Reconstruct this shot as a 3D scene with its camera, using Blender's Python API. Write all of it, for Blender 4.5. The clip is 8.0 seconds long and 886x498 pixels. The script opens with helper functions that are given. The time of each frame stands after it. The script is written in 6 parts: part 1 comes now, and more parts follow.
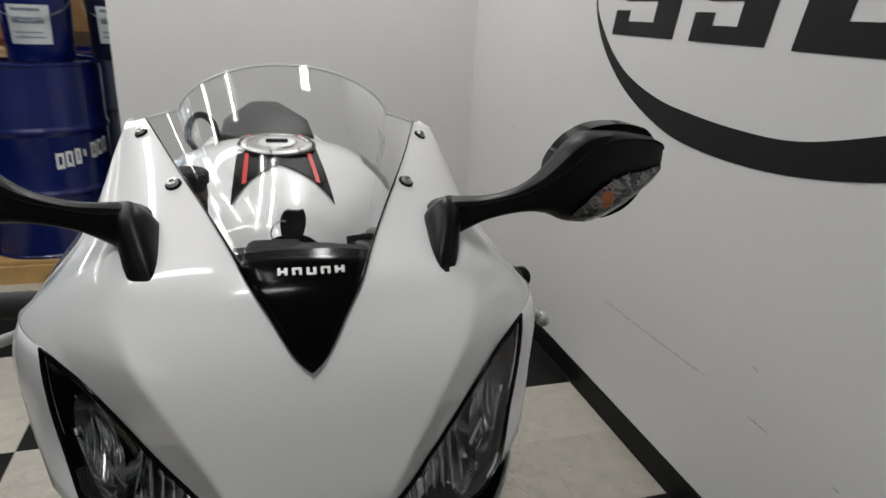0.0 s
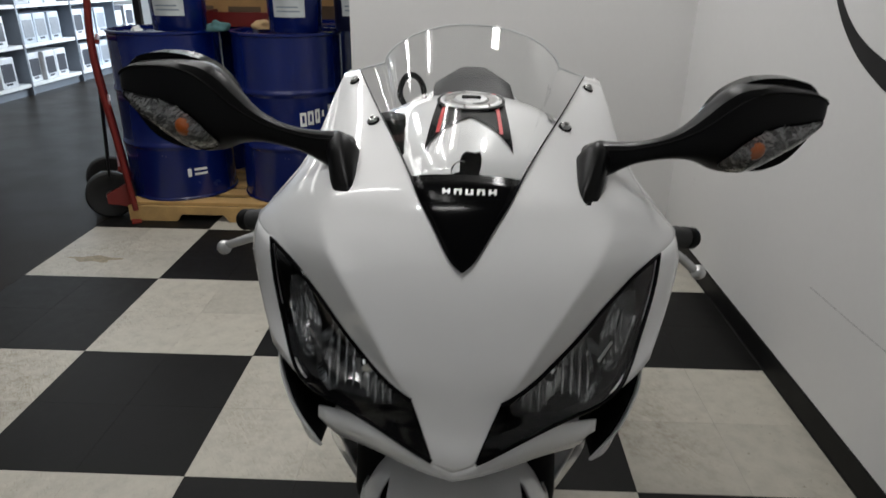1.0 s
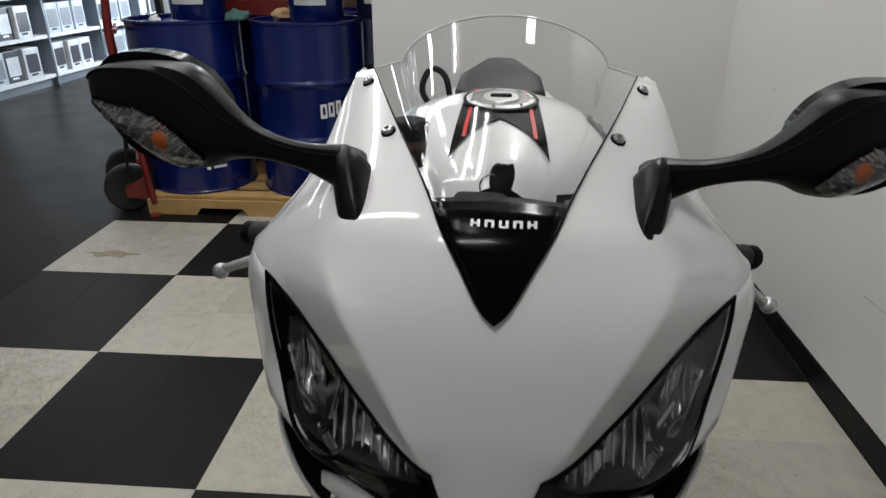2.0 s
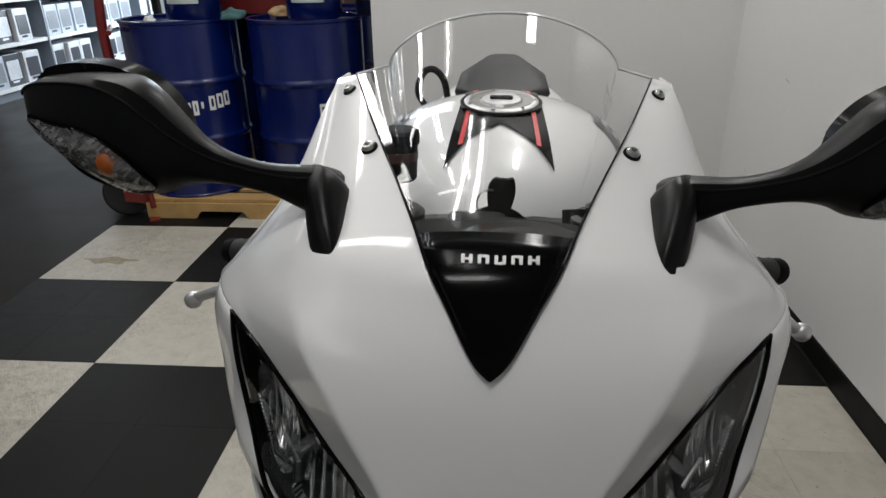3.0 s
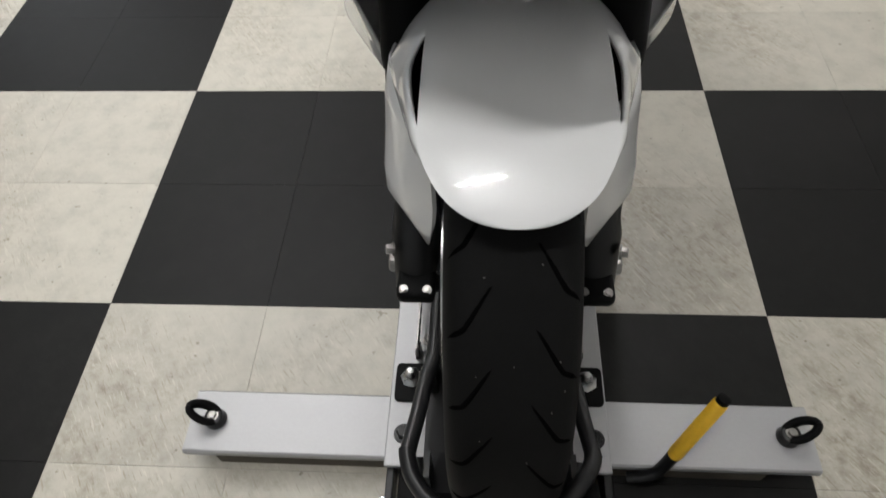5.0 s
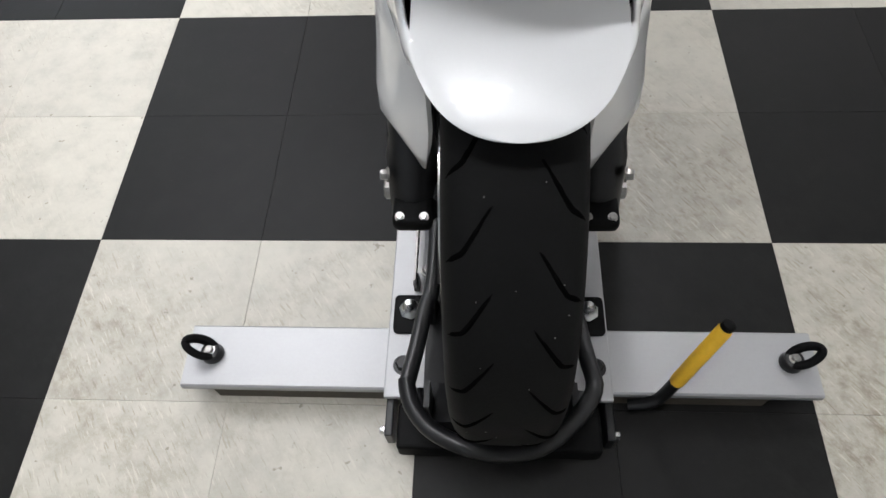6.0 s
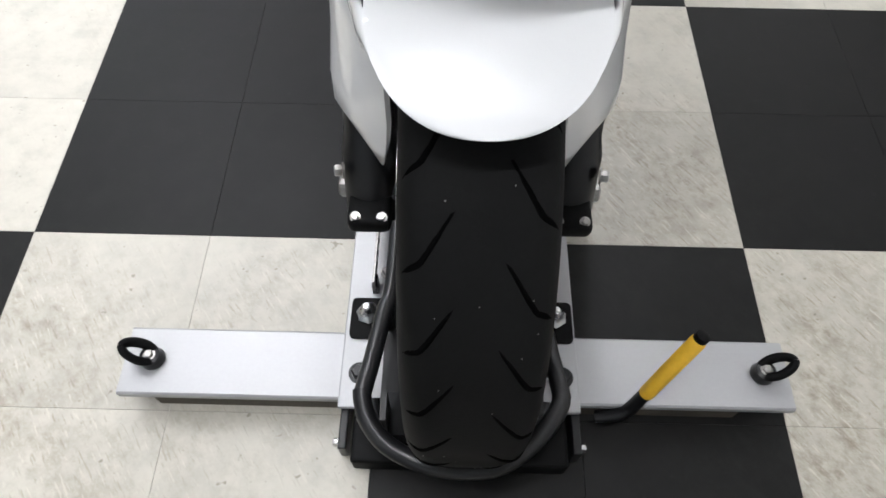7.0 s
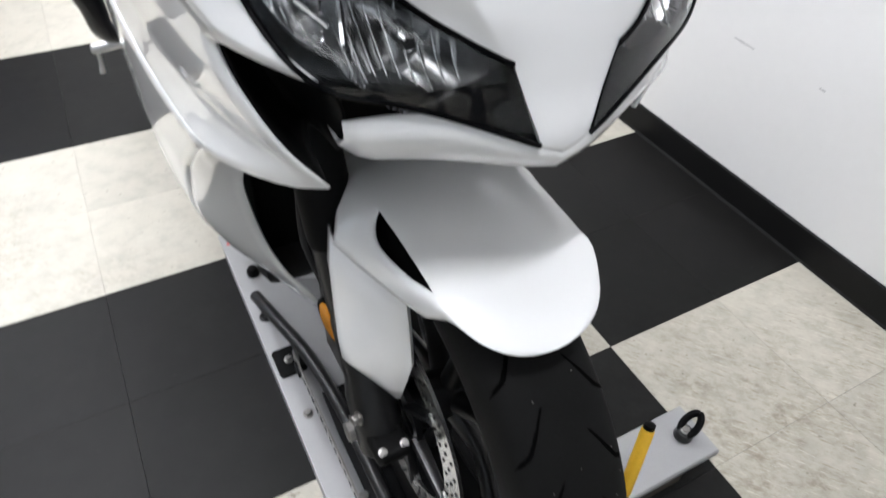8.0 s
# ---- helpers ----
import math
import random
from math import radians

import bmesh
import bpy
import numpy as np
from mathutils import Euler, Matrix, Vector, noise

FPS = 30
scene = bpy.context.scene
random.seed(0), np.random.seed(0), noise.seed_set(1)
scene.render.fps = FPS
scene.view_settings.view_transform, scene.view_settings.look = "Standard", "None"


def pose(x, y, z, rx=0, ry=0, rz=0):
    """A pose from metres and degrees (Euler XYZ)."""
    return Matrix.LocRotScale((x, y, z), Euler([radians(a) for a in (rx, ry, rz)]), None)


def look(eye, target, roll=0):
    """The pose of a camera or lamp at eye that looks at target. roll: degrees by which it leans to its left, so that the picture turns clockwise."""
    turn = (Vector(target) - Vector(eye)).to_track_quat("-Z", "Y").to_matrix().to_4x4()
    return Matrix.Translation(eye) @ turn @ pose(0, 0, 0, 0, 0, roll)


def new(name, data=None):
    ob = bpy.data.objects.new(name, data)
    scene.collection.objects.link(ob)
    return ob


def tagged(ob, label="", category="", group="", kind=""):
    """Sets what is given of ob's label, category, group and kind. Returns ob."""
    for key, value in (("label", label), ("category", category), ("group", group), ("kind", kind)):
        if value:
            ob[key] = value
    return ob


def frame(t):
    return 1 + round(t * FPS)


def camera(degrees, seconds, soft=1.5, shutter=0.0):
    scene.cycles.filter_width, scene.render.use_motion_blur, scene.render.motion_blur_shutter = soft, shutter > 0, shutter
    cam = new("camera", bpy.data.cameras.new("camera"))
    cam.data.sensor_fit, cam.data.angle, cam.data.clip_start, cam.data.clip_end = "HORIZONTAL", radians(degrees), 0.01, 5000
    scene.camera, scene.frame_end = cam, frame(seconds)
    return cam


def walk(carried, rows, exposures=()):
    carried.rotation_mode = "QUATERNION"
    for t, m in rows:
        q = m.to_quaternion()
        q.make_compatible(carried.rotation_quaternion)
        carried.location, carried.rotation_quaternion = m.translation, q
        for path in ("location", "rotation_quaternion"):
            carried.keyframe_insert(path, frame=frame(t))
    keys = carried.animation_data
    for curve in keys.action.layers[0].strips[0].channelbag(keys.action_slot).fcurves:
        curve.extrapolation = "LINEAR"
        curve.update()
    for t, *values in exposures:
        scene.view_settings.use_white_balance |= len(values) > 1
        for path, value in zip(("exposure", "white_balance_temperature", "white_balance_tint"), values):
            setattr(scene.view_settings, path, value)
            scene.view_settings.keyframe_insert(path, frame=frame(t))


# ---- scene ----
cam = camera(68.1, 8.0, shutter=0.25)
PATH = [
    (0, (0.702, -0.656, 1.269), (1.259, 1.139, 0.585), 2.6),
    (0.2, (0.757, -0.71, 1.277), (1.143, 1.148, 0.645), 1.3),
    (0.5, (0.791, -0.763, 1.295), (0.84, 1.139, 0.678), 2.9),
    (0.7, (0.785, -0.77, 1.279), (0.685, 1.108, 0.6), 1.5),
    (1, (0.739, -0.766, 1.264), (0.68, 1.078, 0.491), 0.7),
    (1.2, (0.713, -0.769, 1.257), (0.65, 1.053, 0.435), -0.8),
    (2.3, (0.735, -0.59, 1.266), (0.581, 1.235, 0.462), 0.1),
    (2.5, (0.732, -0.571, 1.272), (0.582, 1.25, 0.459), -0.9),
    (3, (0.739, -0.567, 1.258), (0.589, 1.25, 0.437), -0.9),
    (3.4, (0.735, -0.589, 1.225), (0.586, 1.128, 0.209), -1.6),
    (3.5, (0.73, -0.602, 1.212), (0.593, 1.1, 0.171), -1.4),
    (4, (0.717, -0.621, 1.161), (0.585, 0.938, -0.085), -2.2),
    (4.5, (0.711, -0.621, 1.092), (0.577, 0.743, -0.366), -3.8),
    (5, (0.711, -0.624, 1.045), (0.586, 0.553, -0.567), -4.1),
    (5.2, (0.714, -0.623, 1.03), (0.61, 0.492, -0.627), -3.2),
    (6.3, (0.709, -0.613, 0.996), (0.588, 0.407, -0.72), -5.7),
    (6.5, (0.725, -0.603, 0.979), (0.629, 0.415, -0.739), -2.7),
    (7, (0.714, -0.578, 0.966), (0.699, 0.428, -0.762), 0.6),
    (7.2, (0.677, -0.571, 0.985), (0.804, 0.511, -0.691), 6.0),
    (7.5, (0.579, -0.598, 1.018), (1.008, 0.505, -0.594), 6.6),
    (7.7, (0.521, -0.603, 1.061), (1.071, 0.569, -0.464), 5.2),
    (8, (0.474, -0.566, 1.099), (1.19, 0.678, -0.294), 2.9),
]
EXPOSURES = [(0, -0.53, 6400, 11), (0.5, -0.74, 6400, 11), (1.2, -0.6, 6400, 11), (2.5, -0.66, 6400, 11), (3.5, -0.52, 6500, 11), (4.5, 0.06, 6550, 11), (5.2, 0.36, 6300, 11.5), (6.3, 0.76, 6100, 12.5), (8, 0.98, 6050, 12.5)]
walk(cam, [(t, look(eye, target, roll)) for t, eye, target, roll in PATH], EXPOSURES)

# ---- world and lights ----
world = bpy.data.worlds.new("world")
scene.world = world
world.use_nodes = True
world.node_tree.nodes["Background"].inputs[0].default_value = (0.75, 0.85, 1.0, 1)
world.node_tree.nodes["Background"].inputs[1].default_value = 0.35


def area_lamp(name, m, sx, sy, watts, colour):
    data = bpy.data.lights.new(name, "AREA")
    data.shape, data.size, data.size_y, data.energy, data.color = "RECTANGLE", sx, sy, watts, colour
    ob = new(name, data)
    ob.matrix_world = m
    return ob


CEIL = 2.75
# ceiling tubes and one fill lamp: x, y, turn, watts of each tube, offsets of the tubes across the fitting, length,
# width
# The last, over the front left, is an added wide fill for the cowl.
# Those past y 2.5 are unseen lamps placed over drums and show room.
TUBES_AND_FILL = [(-0.60, 1.72, 0, 17, (0,), 1.5, 0.11), (0.06, 1.40, 0, 10, (0,), 0.95, 0.03), (-0.90, 0.79, 67, 12, (0,), 2.3, 0.12), (0.50, -0.66, 112, 14, (0,), 0.52, 0.042), (0.43, -0.03, 0, 2, (0,), 0.30, 0.042), (0.58, -0.12, 0, 1.8, (0,), 0.34, 0.042), (-0.50, 3.6, 0, 5, (-0.06, 0.06), 1.2, 0.05), (-2.0, 2.9, 0, 3, (0,), 2.3, 0.042), (-3.0, 4.6, 0, 28, (0,), 2.3, 0.042), (-1.3, 5.2, 0, 12, (0,), 2.3, 0.042), (1.12, 1.90, 0, 21, (0,), 0.95, 0.10), (-1.5, -1.7, 0, 10, (0,), 2.3, 1.1)]
for tx, ty, turn, watts, across, long, wide in TUBES_AND_FILL:
    for dx in across:
        area_lamp("tube_light", pose(tx + dx, ty, CEIL - 0.085, 0, 0, turn), wide, long, watts, (1.0, 0.985, 0.955))
# daylight from the shop windows on the far side of the show room
area_lamp("window_daylight", look((-2.2, 9.4, 1.7), (-3.9, 6.2, 0.6)), 2.0, 1.9, 600, (0.80, 0.91, 1.0))

# ---- materials ----


def nodes_of(name):
    m = bpy.data.materials.new(name)
    m.use_nodes = True
    return m, m.node_tree.nodes, m.node_tree.links, m.node_tree.nodes["Principled BSDF"]


def rgba(c, k=1.0):
    return (min(c[0] * k, 1), min(c[1] * k, 1), min(c[2] * k, 1), 1)


def noise_tex(n, l, scale, detail=4.0, rough=0.55, vec=None):
    t = n.new("ShaderNodeTexNoise")
    t.inputs["Scale"].default_value, t.inputs["Detail"].default_value, t.inputs["Roughness"].default_value = scale, detail, rough
    if vec is not None:
        l.new(vec, t.inputs["Vector"])
    return t.outputs["Fac"]


def ramp(n, l, fac, stops):
    r = n.new("ShaderNodeValToRGB")
    while len(r.color_ramp.elements) < len(stops):
        r.color_ramp.elements.new(0.5)
    for e, (p, c) in zip(r.color_ramp.elements, stops):
        e.position, e.color = p, c
    l.new(fac, r.inputs[0])
    return r.outputs[0]


def surface(name, base, rough=0.5, metal=0.0, var=0.1, scale=6.0, fine=70.0, bump=0.05, coat=0.0, spec=0.5, rvar=0.1, depth=0.002):
    """A paint, plastic, rubber or metal: colour and roughness vary at two scales, with fine relief."""
    m, n, l, b = nodes_of(name)
    co = n.new("ShaderNodeTexCoord").outputs["Object"]
    big, small = noise_tex(n, l, scale, vec=co), noise_tex(n, l, fine, 3, vec=co)
    mix = n.new("ShaderNodeMath")
    mix.operation = "MULTIPLY_ADD"
    l.new(small, mix.inputs[0])
    mix.inputs[1].default_value = 0.35
    l.new(big, mix.inputs[2])
    l.new(ramp(n, l, mix.outputs[0], [(0.35, rgba(base, 1 - var)), (0.95, rgba(base, 1 + var))]), b.inputs["Base Color"])
    r = n.new("ShaderNodeMapRange")
    l.new(big, r.inputs[0])
    r.inputs[1].default_value, r.inputs[2].default_value = 0.3, 0.7
    r.inputs[3].default_value, r.inputs[4].default_value = max(rough - rvar * rough, 0.02), min(rough + rvar * rough, 1)
    l.new(r.outputs[0], b.inputs["Roughness"])
    b.inputs["Metallic"].default_value, b.inputs["Coat Weight"].default_value = metal, coat
    b.inputs["Coat Roughness"].default_value = 0.04
    b.inputs["Specular IOR Level"].default_value = spec
    if bump:
        bp = n.new("ShaderNodeBump")
        bp.inputs["Strength"].default_value, bp.inputs["Distance"].default_value = bump, depth
        l.new(small, bp.inputs["Height"])
        l.new(bp.outputs[0], b.inputs["Normal"])
    return m


def glass(name, tint=(1, 1, 1), rough=0.0, ior=1.45):
    m, n, l, b = nodes_of(name)
    b.inputs["Base Color"].default_value, b.inputs["Roughness"].default_value = (*tint, 1), rough
    b.inputs["Transmission Weight"].default_value, b.inputs["IOR"].default_value = 1.0, ior
    return m


def clear_sheet(name, tint=(0.97, 0.98, 0.98), gloss=1.0):
    """Thin clear plastic: straight-through light with a Fresnel gloss."""
    m, n, l, b = nodes_of(name)
    n.remove(b)
    tr, gl, mx, fr = n.new("ShaderNodeBsdfTransparent"), n.new("ShaderNodeBsdfGlossy"), n.new("ShaderNodeMixShader"), n.new("ShaderNodeFresnel")
    tr.inputs[0].default_value, gl.inputs["Roughness"].default_value, fr.inputs[0].default_value = (*tint, 1), 0.015, 1.5
    gl.inputs[0].default_value = (gloss, gloss, gloss, 1)
    l.new(fr.outputs[0], mx.inputs[0])
    l.new(tr.outputs[0], mx.inputs[1])
    l.new(gl.outputs[0], mx.inputs[2])
    l.new(mx.outputs[0], n["Material Output"].inputs[0])
    return m


def emitter(name, colour, strength):
    m, n, l, b = nodes_of(name)
    b.inputs["Base Color"].default_value = (*colour, 1)
    b.inputs["Emission Color"].default_value, b.inputs["Emission Strength"].default_value = (*colour, 1), strength
    return m


def tile_paint(name, base, dirt, amount, rough, spec=0.5, mottle=(0.84, 1.10), dashes=0.0):
    """Vinyl floor tile: each tile a little different, mottled, with scuffs that run one way and small dark flecks."""
    m, n, l, b = nodes_of(name)
    info, geo = n.new("ShaderNodeObjectInfo"), n.new("ShaderNodeNewGeometry")
    add = n.new("ShaderNodeVectorMath")
    add.operation = "MULTIPLY_ADD"
    sep = n.new("ShaderNodeCombineXYZ")
    l.new(info.outputs["Random"], sep.inputs[2])
    add.inputs[1].default_value = (1, 1, 1)
    l.new(geo.outputs["Position"], add.inputs[0])
    l.new(sep.outputs[0], add.inputs[2])
    co = add.outputs[0]
    stretch = n.new("ShaderNodeMapping")
    stretch.vector_type = "TEXTURE"
    stretch.inputs["Rotation"].default_value = (0, 0, radians(-48))
    stretch.inputs["Scale"].default_value = (1.0, 0.65, 1)
    l.new(co, stretch.inputs[0])
    cloud, scuff = noise_tex(n, l, 19, 5, 0.62, co), noise_tex(n, l, 44, 6, 0.72, stretch.outputs[0])
    blotch = noise_tex(n, l, 15, 7, 0.72, geo.outputs["Position"])
    fleck = noise_tex(n, l, 70, 2, 0.5, co)
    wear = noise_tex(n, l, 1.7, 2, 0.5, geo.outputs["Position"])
    # foot traffic has scuffed the floor round the wheel stand; the far left is dirty and dimmed
    worn_dim = ramp(n, l, wear, [(0.46, (0.04, 0.04, 0.04, 1)), (0.66, (0.8, 0.8, 0.8, 1))])
    # The two spots near x -0.9 also paint in the light's falloff there.
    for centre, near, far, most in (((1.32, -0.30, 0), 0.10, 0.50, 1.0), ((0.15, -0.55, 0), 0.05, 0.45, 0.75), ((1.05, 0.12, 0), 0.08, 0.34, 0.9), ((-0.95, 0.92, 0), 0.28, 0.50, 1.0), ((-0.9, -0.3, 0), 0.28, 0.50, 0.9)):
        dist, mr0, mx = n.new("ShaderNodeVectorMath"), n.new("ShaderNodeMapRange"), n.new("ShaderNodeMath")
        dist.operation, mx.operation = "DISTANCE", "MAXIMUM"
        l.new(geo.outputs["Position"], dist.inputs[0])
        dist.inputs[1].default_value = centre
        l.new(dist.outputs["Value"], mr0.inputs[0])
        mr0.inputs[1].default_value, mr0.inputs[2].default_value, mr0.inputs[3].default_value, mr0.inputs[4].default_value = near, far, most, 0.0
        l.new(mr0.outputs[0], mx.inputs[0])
        l.new(worn_dim, mx.inputs[1])
        worn_dim = mx.outputs[0]
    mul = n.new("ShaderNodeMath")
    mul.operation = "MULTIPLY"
    dirty_dim = n.new("ShaderNodeMath")
    dirty_dim.operation = "MULTIPLY"
    l.new(ramp(n, l, blotch, [(0.40, (0.12, 0.12, 0.12, 1)), (0.60, (1, 1, 1, 1))]), dirty_dim.inputs[0])
    l.new(worn_dim, dirty_dim.inputs[1])
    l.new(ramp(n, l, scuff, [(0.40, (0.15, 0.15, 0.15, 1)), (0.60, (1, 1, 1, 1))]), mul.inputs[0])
    l.new(dirty_dim.outputs[0], mul.inputs[1])
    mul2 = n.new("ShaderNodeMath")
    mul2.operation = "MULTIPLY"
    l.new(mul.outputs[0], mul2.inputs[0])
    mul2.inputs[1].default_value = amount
    one = ramp(n, l, cloud, [(0.28, rgba(base, mottle[0])), (0.5, rgba(base, 1.0)), (0.72, rgba(base, mottle[1]))])
    m1, m2 = n.new("ShaderNodeMix"), n.new("ShaderNodeMix")
    m1.data_type = m2.data_type = "RGBA"
    l.new(mul2.outputs[0], m1.inputs[0])
    l.new(one, m1.inputs[6])
    m1.inputs[7].default_value = rgba(dirt)
    fl = ramp(n, l, fleck, [(0.70, (0, 0, 0, 1)), (0.76, (0.6, 0.6, 0.6, 1))])
    l.new(fl, m2.inputs[0])
    l.new(m1.outputs[2], m2.inputs[6])
    m2.inputs[7].default_value = rgba(dirt, 0.7)
    # short slanting scratches, some dark with dirt and some bare
    slant = n.new("ShaderNodeMapping")
    slant.vector_type = "TEXTURE"
    slant.inputs["Rotation"].default_value = (0, 0, radians(-55))
    slant.inputs["Scale"].default_value = (1.0, 0.13, 1)
    l.new(co, slant.inputs[0])
    dash = noise_tex(n, l, 30, 2, 0.5, slant.outputs[0])
    last = m2.outputs[2]
    for stops, shade in (([(0.62, 0.0), (0.70, dashes)], rgba(dirt, 1.1)), ([(0.30, dashes), (0.37, 0.0)], rgba(base, 1.32))):
        cover, m3 = n.new("ShaderNodeMath"), n.new("ShaderNodeMix")
        cover.operation, m3.data_type = "MULTIPLY", "RGBA"
        l.new(ramp(n, l, dash, [(p, (c, c, c, 1)) for p, c in stops]), cover.inputs[0])
        l.new(ramp(n, l, worn_dim, [(0.0, (0.08, 0.08, 0.08, 1)), (0.8, (1, 1, 1, 1))]), cover.inputs[1])
        l.new(cover.outputs[0], m3.inputs[0])
        l.new(last, m3.inputs[6])
        m3.inputs[7].default_value = shade
        last = m3.outputs[2]
    hv = n.new("ShaderNodeHueSaturation")
    mr = n.new("ShaderNodeMapRange")
    l.new(info.outputs["Random"], mr.inputs[0])
    mr.inputs[3].default_value, mr.inputs[4].default_value = 0.93, 1.06
    l.new(mr.outputs[0], hv.inputs["Value"])
    l.new(last, hv.inputs["Color"])
    l.new(hv.outputs[0], b.inputs["Base Color"])
    rr = n.new("ShaderNodeMapRange")
    l.new(cloud, rr.inputs[0])
    rr.inputs[3].default_value, rr.inputs[4].default_value = rough - 0.1, rough + 0.12
    l.new(rr.outputs[0], b.inputs["Roughness"])
    bp = n.new("ShaderNodeBump")
    b.inputs["Specular IOR Level"].default_value = spec
    bp.inputs["Strength"].default_value, bp.inputs["Distance"].default_value = 0.12, 0.001
    l.new(cloud, bp.inputs["Height"])
    l.new(bp.outputs[0], b.inputs["Normal"])
    return m


WHITE = surface("pearl_white_paint", (0.80, 0.80, 0.795), 0.32, 0, 0.02, 3, 900, 0.0, 1.0)
GREY_PLASTIC = surface("black_grained_plastic", (0.0028, 0.0028, 0.0030), 0.36, 0, 0.2, 12, 900, 0.18, depth=0.0004, spec=0.16)
BLACK_GLOSS = surface("gloss_black_panel", (0.002, 0.002, 0.0023), 0.14, 0, 0.15, 9, 300, 0.0, 0.0, spec=0.07)
BLACK_MATT = surface("matt_black_plastic", (0.003, 0.003, 0.003), 0.6, 0, 0.25, 14, 200, 0.1, spec=0.1)
BLACK_METAL = surface("black_painted_steel", (0.006, 0.006, 0.0065), 0.34, 0, 0.35, 18, 140, 0.15, spec=0.4)
RUBBER = surface("tyre_rubber", (0.0068, 0.0067, 0.0066), 0.65, 0, 0.3, 10, 260, 0.25, depth=0.0008, spec=0.08)
GRIP = surface("grip_rubber", (0.014, 0.014, 0.014), 0.7, 0, 0.2, 20, 400, 0.3)
STEEL = surface("zinc_plated_steel", (0.55, 0.55, 0.54), 0.28, 1, 0.18, 30, 200, 0.08)
ALU = surface("brushed_aluminium", (0.62, 0.62, 0.62), 0.42, 1, 0.08, 5, 160, 0.06)
CHROME = surface("bright_chrome", (0.85, 0.86, 0.87), 0.07, 1, 0.04, 12, 80, 0.0)
RAIL = surface("powder_coated_aluminium", (0.36, 0.36, 0.363), 0.42, 0.35, 0.07, 5, 180, 0.05)
DISC = surface("brake_disc_steel", (0.60, 0.60, 0.59), 0.25, 1, 0.2, 40, 220, 0.08)
YELLOW = surface("yellow_grip_rubber", (0.84, 0.49, 0.03), 0.5, 0, 0.12, 25, 220, 0.15)
RED = surface("red_decal", (0.62, 0.02, 0.02), 0.35, 0, 0.1, 20, 200, 0.0)
RUNNER = surface("brown_runner_steel", (0.075, 0.064, 0.050), 0.6, 0, 0.45, 14, 120, 0.2, spec=0.2)
REFLEX = surface("amber_reflex_plastic", (0.50, 0.20, 0.012), 0.25, 0, 0.3, 60, 300, 0.1)
AMBER = surface("amber_plastic", (0.42, 0.10, 0.008), 0.3, 0, 0.2, 40, 300, 0.05)
SEAT = surface("black_vinyl_seat", (0.02, 0.02, 0.021), 0.5, 0, 0.2, 15, 500, 0.25, depth=0.0006)
SILVER_PRINT = surface("silver_print", (0.70, 0.70, 0.70), 0.4, 0.3, 0.05, 30, 200, 0)
SCREEN = clear_sheet("clear_polycarbonate")
LENS = clear_sheet("clear_lamp_lens", (0.95, 0.955, 0.955), 1.0)
BOWL = surface("lamp_bowl", (0.42, 0.42, 0.42), 0.16, 1, 0.2, 40, 160, 0.0)
FACET = surface("lens_facet", (0.88, 0.88, 0.88), 0.22, 0.6, 0.2, 90, 300, 0.0)
REFLECTOR = surface("lamp_reflector", (0.82, 0.83, 0.84), 0.10, 1, 0.15, 40, 160, 0.0)
OLD_STEEL = surface("dull_plated_steel", (0.30, 0.29, 0.275), 0.35, 1, 0.3, 60, 260, 0.1)
INDICATOR = surface("indicator_silver", (0.20, 0.20, 0.20), 0.25, 0.6, 0.9, 110, 260, 0.8, depth=0.004)
WALL = surface("painted_wall", (0.72, 0.715, 0.705), 0.6, 0, 0.03, 1.6, 45, 0.10, depth=0.001)
CEILING = surface("ceiling_white", (0.72, 0.72, 0.70), 0.85, 0, 0.05, 2, 60, 0.2)
VINYL_BLACK = surface("black_vinyl_base", (0.005, 0.005, 0.005), 0.5, 0, 0.2, 9, 120, 0.08, spec=0.2)
DECAL_BLACK = surface("black_wall_decal", (0.008, 0.008, 0.0085), 0.5, 0, 0.1, 9, 120, 0.0, spec=0.3)
SCUFF = surface("wall_scuff", (0.52, 0.515, 0.51), 0.8, 0, 0.3, 40, 200, 0)
CARPET = surface("grey_sealed_concrete", (0.013, 0.0098, 0.0066), 0.38, 0, 0.3, 3, 90, 0.1, spec=0.07)
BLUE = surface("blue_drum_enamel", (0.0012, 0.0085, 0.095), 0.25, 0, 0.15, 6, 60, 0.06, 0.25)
# Darker, greyer blue for the drum and pail half behind the partition.
DARK_BLUE = surface("darker_drum_blue", (0.006, 0.008, 0.03), 0.4, 0, 0.2, 6, 60, 0.06)
PINE = surface("pallet_pine", (0.46, 0.29, 0.11), 0.7, 0, 0.25, 9, 80, 0.3)
LABEL = surface("paper_label", (0.50, 0.53, 0.53), 0.5, 0, 0.22, 9, 40, 0)
PAPER = surface("white_paper", (0.75, 0.76, 0.75), 0.6, 0, 0.1, 20, 90, 0)
CARD = surface("brown_cardboard", (0.34, 0.19, 0.07), 0.8, 0, 0.2, 12, 90, 0.2)
RED_PAINT = surface("red_painted_steel", (0.15, 0.014, 0.011), 0.35, 0, 0.2, 8, 90, 0.1)
BLUE_METAL = surface("shelf_steel", (0.16, 0.18, 0.21), 0.4, 0.2, 0.15, 6, 90, 0.05)
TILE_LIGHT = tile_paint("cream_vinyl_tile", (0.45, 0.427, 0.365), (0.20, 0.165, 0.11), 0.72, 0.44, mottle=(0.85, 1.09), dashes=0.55)
